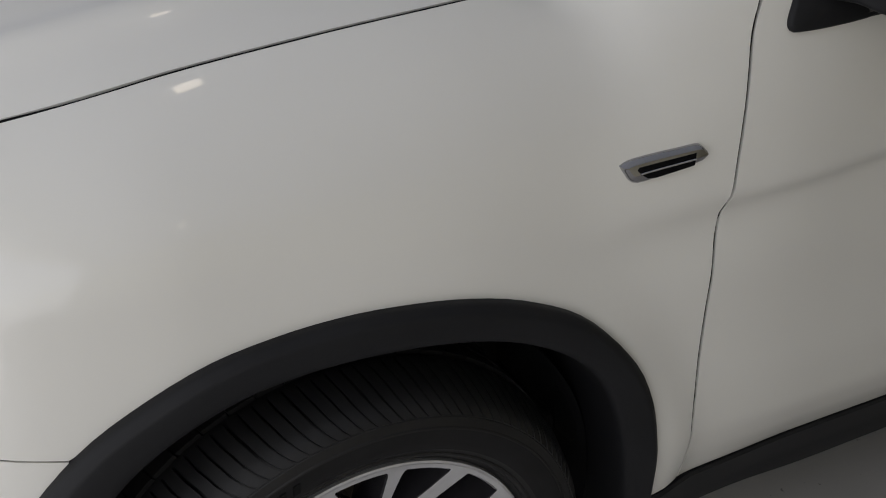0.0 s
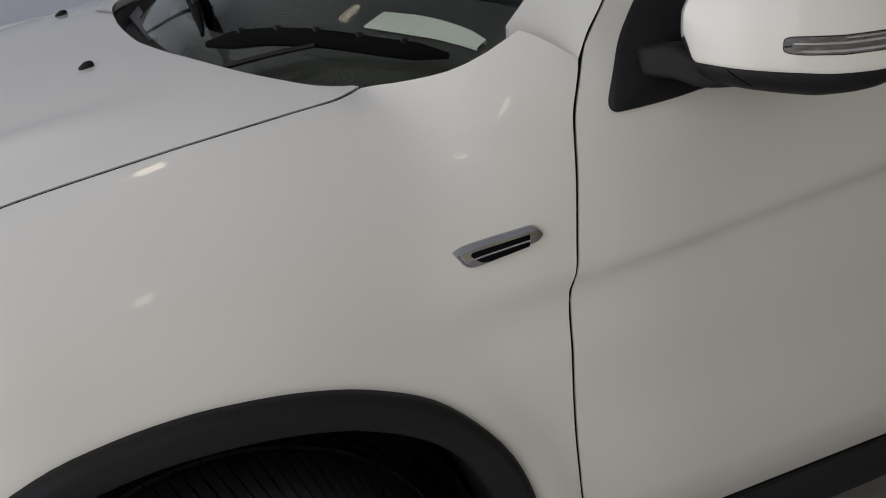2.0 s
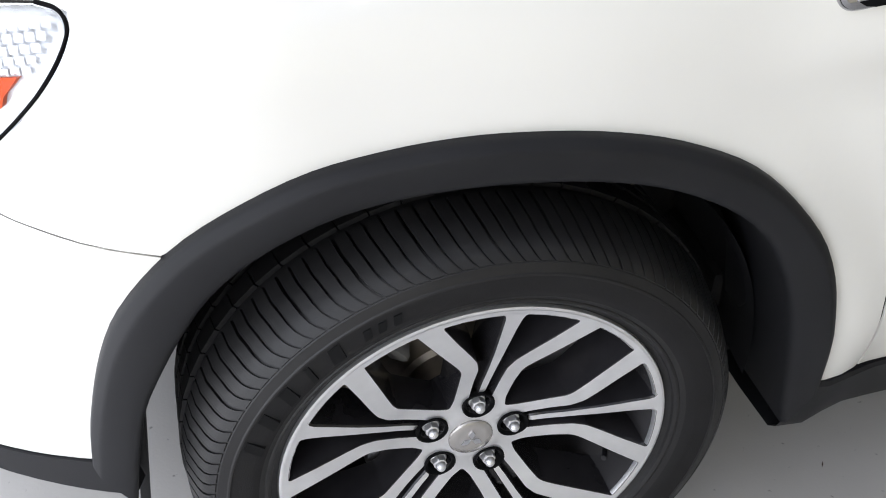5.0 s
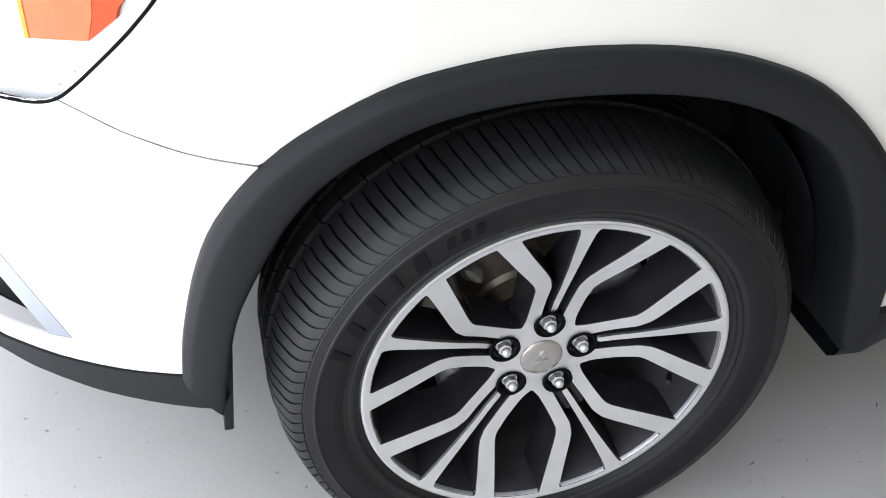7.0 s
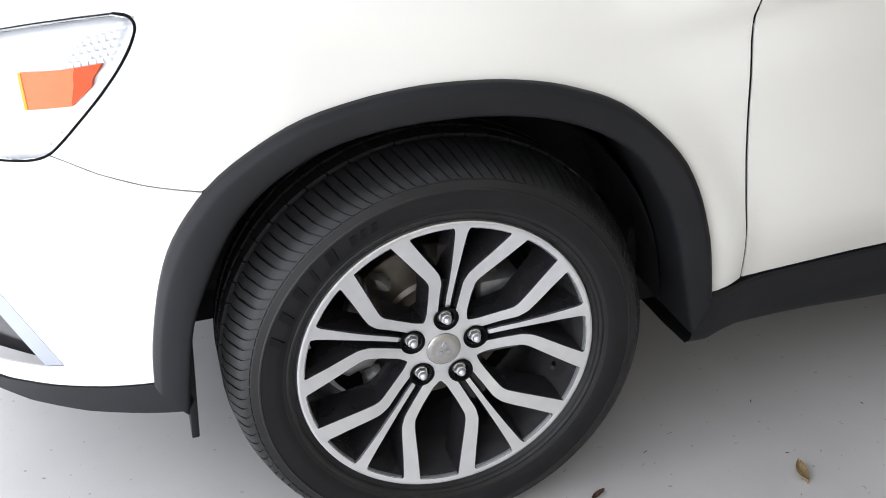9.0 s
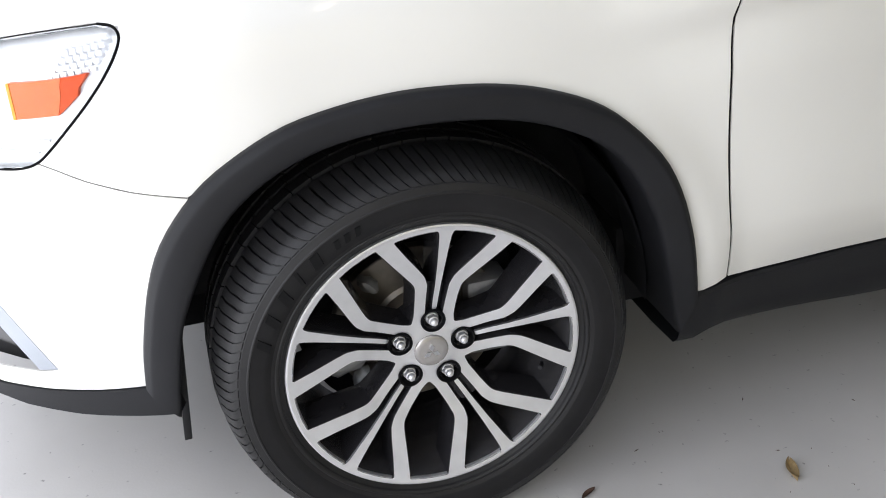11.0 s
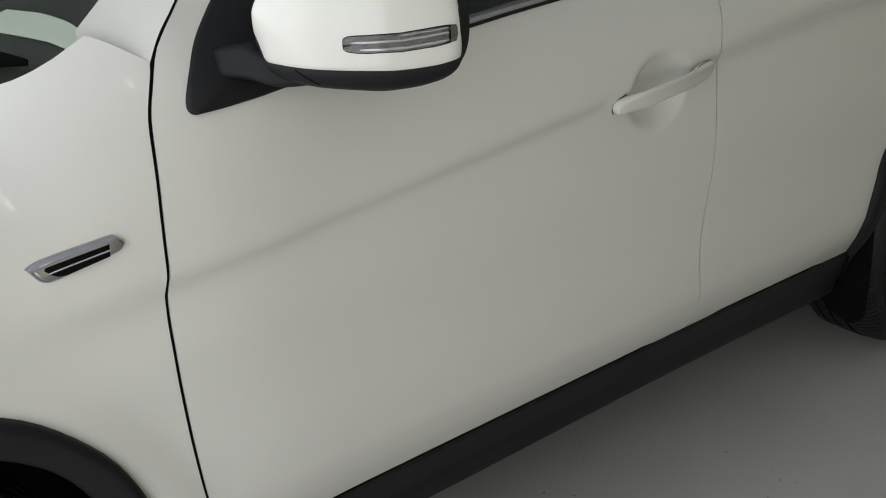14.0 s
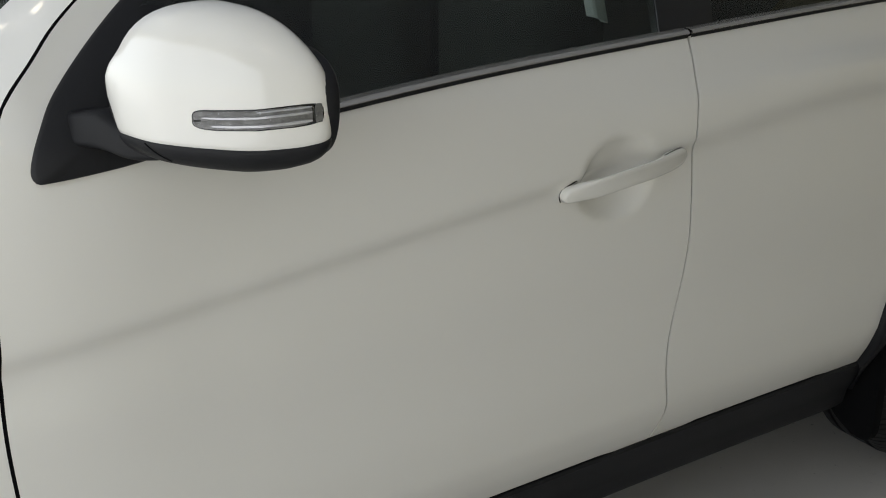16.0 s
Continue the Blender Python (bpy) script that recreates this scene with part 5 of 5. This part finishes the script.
def house(k, z, grow=1.0, out=0.0, sag=False):
    """The cap's skin at k along the plan; with sag its lower edge follows low_edge()."""
    x, y = ring_at(k)
    s = interp(z, [1.12, 1.13, 1.15, 1.17, 1.20, 1.23, 1.255, 1.272, 1.282, 1.288, 1.290], [0.985, 0.995, 1.0, 1.0, 0.965, 0.88, 0.76, 0.61, 0.44, 0.22, 0.005])
    c = Vector((0.828 - 0.018 * smooth_step(1.2, 1.29, z), -0.075, 0))
    d = (Vector((x, y, 0)) - c)
    p = c + d * (s * grow) + d.normalized() * out
    if sag:
        z += (low_edge(k) - 1.12) * max(1.23 - z, 0.0) / 0.11
    return hang(Vector((p.x, p.y, z - 0.003 * smooth_step(1.2, 1.29, z) - 1.6 * max(p.x - 0.79, 0) ** 2 * smooth_step(1.19, 1.28, z))))


def under(k, drop, s):
    x, y = ring_at(k)
    c = Vector((0.828, -0.070, 0))
    p = c + (Vector((x, y, 0)) - c) * s
    return hang(Vector((p.x, p.y, low_edge(k) * (1 - smooth_step(0.0, 0.03, drop)) + min(low_edge(k), 1.137) * smooth_step(0.0, 0.03, drop) - drop)))


steps = [j / 2 for j in range(192)]
cap_z = [1.12, 1.1215, 1.126, 1.132, 1.14, 1.152, 1.165, 1.178, 1.192, 1.206, 1.22, 1.233, 1.245, 1.255, 1.264, 1.272, 1.278, 1.283, 1.2865, 1.289, 1.290]
rows = [[house(k, z, 0.985 if i == 0 else 1.0, sag=True) for k in steps] for i, z in enumerate(cap_z)]
loft("mirror_cap", rows, PAINT, mirror, "glossy white mirror cap", closed=True, sharp=70)
base = loft("mirror_base", [[under(k, drop, s) for k in steps] for drop, s in ((-0.002, 0.97), (0.0005, 0.985), (0.003, 0.990), (0.007, 0.985), (0.012, 0.968), (0.017, 0.940), (0.022, 0.898), (0.0265, 0.84), (0.030, 0.76), (0.0335, 0.62), (0.0355, 0.42), (0.036, 0.02))], TRIM, mirror, "black lower shell of the mirror", closed=True)
tube("shell_seam", [under(9 + 0.9 * i, d, s * 1.003) for i, (d, s) in enumerate(((0.002, 0.990), (0.007, 0.985), (0.012, 0.968), (0.017, 0.940), (0.022, 0.898)))], 0.0009, DARK, base, n=14, sides=6)
# bezel and glass at the back
def back_loop(grow, x):
    out = []
    for k in range(48):
        a = 2 * math.pi * k / 48
        ca, sa = math.cos(a), math.sin(a)
        out.append(hang(Vector((x, -0.095 + grow * 0.094 * math.copysign(abs(ca) ** 0.8, ca), 1.176 + grow * (0.050 if sa > 0 else 0.080) * math.copysign(abs(sa) ** 0.85, sa)))))
    return out


loft("mirror_bezel", [back_loop(0.90, 0.880), back_loop(1.0, 0.893), back_loop(1.025, 0.900), back_loop(1.035, 0.907), back_loop(1.025, 0.912), back_loop(0.97, 0.915), back_loop(0.93, 0.909)], TRIM, mirror, "black mirror bezel", closed=True)
loft("mirror_glass", [back_loop(0.94, 0.911), back_loop(0.5, 0.911), back_loop(0.01, 0.911)], CHROME, mirror, closed=True)
# arm from the foot to the housing: a block with four sides and rounded edges
SECTIONS = [((0.6405, 0.034, 1.1590), (0.712, 0.040, 1.156), (0.712, 0.020, 1.104), (0.638, 0.012, 1.114)),
            ((0.6430, 0.014, 1.1610), (0.716, 0.020, 1.158), (0.718, 0.004, 1.106), (0.6400, 0.000, 1.119)),
            ((0.6520, -0.004, 1.1640), (0.728, 0.000, 1.160), (0.732, -0.012, 1.108), (0.6510, -0.015, 1.119)),
            ((0.6640, -0.020, 1.1660), (0.742, -0.020, 1.160), (0.748, -0.030, 1.106), (0.6640, -0.032, 1.117)),
            ((0.684, -0.046, 1.150), (0.770, -0.040, 1.150), (0.772, -0.045, 1.104), (0.690, -0.058, 1.107)),
            ((0.722, -0.078, 1.140), (0.790, -0.060, 1.140), (0.790, -0.060, 1.108), (0.730, -0.086, 1.108))]
lines = [spline([sec[i] for sec in SECTIONS], 21) for i in range(4)]
rows = []
for i in range(21):
    a, b, c, d = (ln[i] for ln in lines)
    row = []
    for k in range(32):
        t = 2 * math.pi * k / 32
        u = 0.5 + 0.5 * math.copysign(abs(math.cos(t)) ** 0.35, math.cos(t))
        v = 0.5 + 0.5 * math.copysign(abs(math.sin(t)) ** 0.35, math.sin(t))
        row.append(a.lerp(b, u).lerp(d.lerp(c, u), v))
    rows.append(row)
loft("mirror_arm", rows, TRIM, mirror, "black arm between the foot and the head", closed=True, caps=True)


# indicator strip let into the cap, with rounded ends
def strip_loop(inset, out, a=18.0, b=38.3, lo=0.0, hi=1.0):
    """A rounded outline along the cap from a to b, between the shares lo and hi of its height."""
    loop = []
    for k in range(96):
        t = 2 * math.pi * k / 96
        u = math.copysign(abs(math.cos(t)) ** 0.22, math.cos(t))
        v = math.copysign(abs(math.sin(t)) ** 0.45, math.sin(t))
        kk = (a + b) / 2 + u * ((b - a) / 2 - inset / 0.0075)
        z0, z1 = interp(kk, [18, 22, 27, 33, 39], [1.1488, 1.1465, 1.1453, 1.1475, 1.152]), interp(kk, [18, 22, 27, 33, 39], [1.172, 1.1708, 1.1707, 1.1735, 1.1765])
        z0, z1 = z0 + (z1 - z0) * lo + inset, z0 + (z1 - z0) * hi - inset
        loop.append(house(kk, (z0 + z1) / 2 + v * (z1 - z0) / 2, 1.0, out))
    return loop


def strip_plate(name, rings, mat, parent, label="", **span):
    """A skin from ring to ring, closed across the strip's height."""
    loops = [strip_loop(d, o, **span) for d, o in rings]
    verts = [p for r in loops for p in r]
    n, faces = 96, []
    for r in range(len(loops) - 1):
        faces += [(r * n + k, r * n + (k + 1) % n, (r + 1) * n + (k + 1) % n, (r + 1) * n + k) for k in range(n)]
    m = (len(loops) - 1) * n
    faces += [(m + k, m + k + 1, m + (n - k - 1) % n, m + (n - k) % n) for k in range(n // 2)]
    return raw(name, verts, faces, mat, parent, label, sharp=40)


repeater = strip_plate("side_repeater", ((-0.0003, -0.003), (0.0, 0.0008), (0.0010, 0.0012)), GLOSSBLACK, mirror, "narrow side repeater with a clear lens")
strip_plate("reflector", ((0.0013, -0.002), (0.0015, 0.0016)), REPEATER, repeater, b=36.7)
strip_plate("end_block", ((0.0013, -0.002), (0.0015, 0.0018)), REPEATER, repeater, a=36.8)
for a, b, lo, hi in ((19.6, 36.5, 0.54, 0.68), (21.0, 36.5, 0.14, 0.30), (28.0, 36.5, 0.80, 0.90)):
    strip_plate("light_guide", ((0.0, 0.001), (0.0003, 0.0022), (0.0006, 0.0026)), GUIDE, repeater, a=a, b=b, lo=lo, hi=hi)
cover = strip_plate("lens", ((0.0008, 0.0005), (0.0010, 0.0030), (0.0022, 0.0036)), GLASS, repeater, "clear side-repeater lens")
cover.visible_shadow = False

# ---- wipers and washer jets ----
def wiper(points, arm):
    blade = tube("wiper", points, 0.0095, DARK, car, "black windscreen wiper", n=40, flat=1.45, taper=0.35)
    tube("wiper_arm", arm, 0.007, TRIM, blade, n=16, flat=0.6)
    pts = spline(points, 7)
    for p in pts[1:-1]:
        box("wiper_clip", (p.x - 0.005, p.y - 0.005, p.z + 0.002), (p.x + 0.005, p.y + 0.005, p.z + 0.018), TRIM, blade, bevel=0.002)
    return blade


wiper([(0.450, 0.203, 1.141), (0.418, 0.226, 1.147), (0.377, 0.253, 1.154), (0.312, 0.304, 1.166), (0.275, 0.344, 1.169), (0.237, 0.390, 1.167), (0.205, 0.428, 1.161), (0.170, 0.470, 1.152)],
      [(0.160, 0.410, 1.122), (0.182, 0.390, 1.132), (0.240, 0.348, 1.149), (0.290, 0.315, 1.160)])
wiper([(0.178, 0.519, 1.160), (0.194, 0.602, 1.182), (0.215, 0.745, 1.203), (0.250, 0.95, 1.222), (0.29, 1.12, 1.225)], [(0.13, 1.27, 1.165), (0.18, 1.12, 1.205), (0.22, 0.95, 1.228)])
for x, y in ((0.004, 0.578), (0.050, 1.150)):
    p = hood_point(x, y)
    rows = []
    for r, h, shift in ((0.0095, -0.003, 0), (0.0095, 0.001, 0), (0.008, 0.005, 0.002), (0.005, 0.009, 0.004), (0.001, 0.0105, 0.006)):
        rows.append([p + Vector((shift + r * 1.3 * math.cos(a), 0.75 * r * math.sin(a), h)) for a in [2 * math.pi * k / 16 for k in range(16)]])
    loft("washer_jet", rows, TRIM, car, "small black washer jet on the bonnet", closed=True)


# ---- debris on the floor ----
LEAF = material("dry_leaf", (0.30, 0.21, 0.10), 0.7, vary=0.3, scale=90)
DARKLEAF = material("brown_leaf", (0.07, 0.035, 0.022), 0.7, vary=0.3, scale=90)


def leaf(x, y, length, width, turn, mat, label, lift=0.006):
    rows = []
    for i in range(13):
        s = i / 12
        w = width * math.sin(math.pi * s) ** 0.7 / 2 + 0.0004
        u = length * (s - 0.5)
        rows.append([Vector((u + 0.1 * v * width * s, v * w + 0.15 * width * math.sin(3 * s), 0.0012 + lift * (abs(v) ** 1.5 + 0.5 * s * s))) for v in (-1, -0.6, -0.2, 0, 0.2, 0.6, 1)])
    rows2 = [[p + Vector((0, 0, 0.0007)) for p in r] for r in rows]
    ob = loft("leaf", rows + list(reversed(rows2)), mat, None, label, sharp=60)
    ob.location, ob.rotation_euler = (x, y, 0.0), (0, 0, radians(turn))
    return tagged(ob, label, "leaf", "fallen leaves")


leaf(0.636, -0.133, 0.052, 0.020, 75, LEAF, "dry curled tan leaf lying on the floor", 0.010)
leaf(0.259, -0.061, 0.034, 0.010, 25, DARKLEAF, "small dark brown leaf curl on the floor", 0.005)
rng = random.Random(4)
verts, faces = [], []
for _ in range(170):
    x, y = rng.uniform(-0.9, 1.6), rng.uniform(-0.9, 0.1)
    l, w, a = rng.choice([0.004, 0.006, 0.009, 0.016]) * rng.uniform(0.6, 1.3), rng.uniform(0.0008, 0.0022), rng.uniform(0, 3.14)
    b = len(verts)
    d, n = Vector((math.cos(a), math.sin(a), 0)) * l / 2, Vector((-math.sin(a), math.cos(a), 0)) * w / 2
    c = Vector((x, y, 0.0003))
    verts += [c - d, c + n, c + d, c - n, c + Vector((0, 0, w))]
    faces += [(b, b + 1, b + 4), (b + 1, b + 2, b + 4), (b + 2, b + 3, b + 4), (b + 3, b, b + 4)]
grit = raw("grit", verts, faces, DARKLEAF, None, "", smooth=False)
tagged(grit, "dark specks and plant scraps strewn over the floor", kind="stuff")
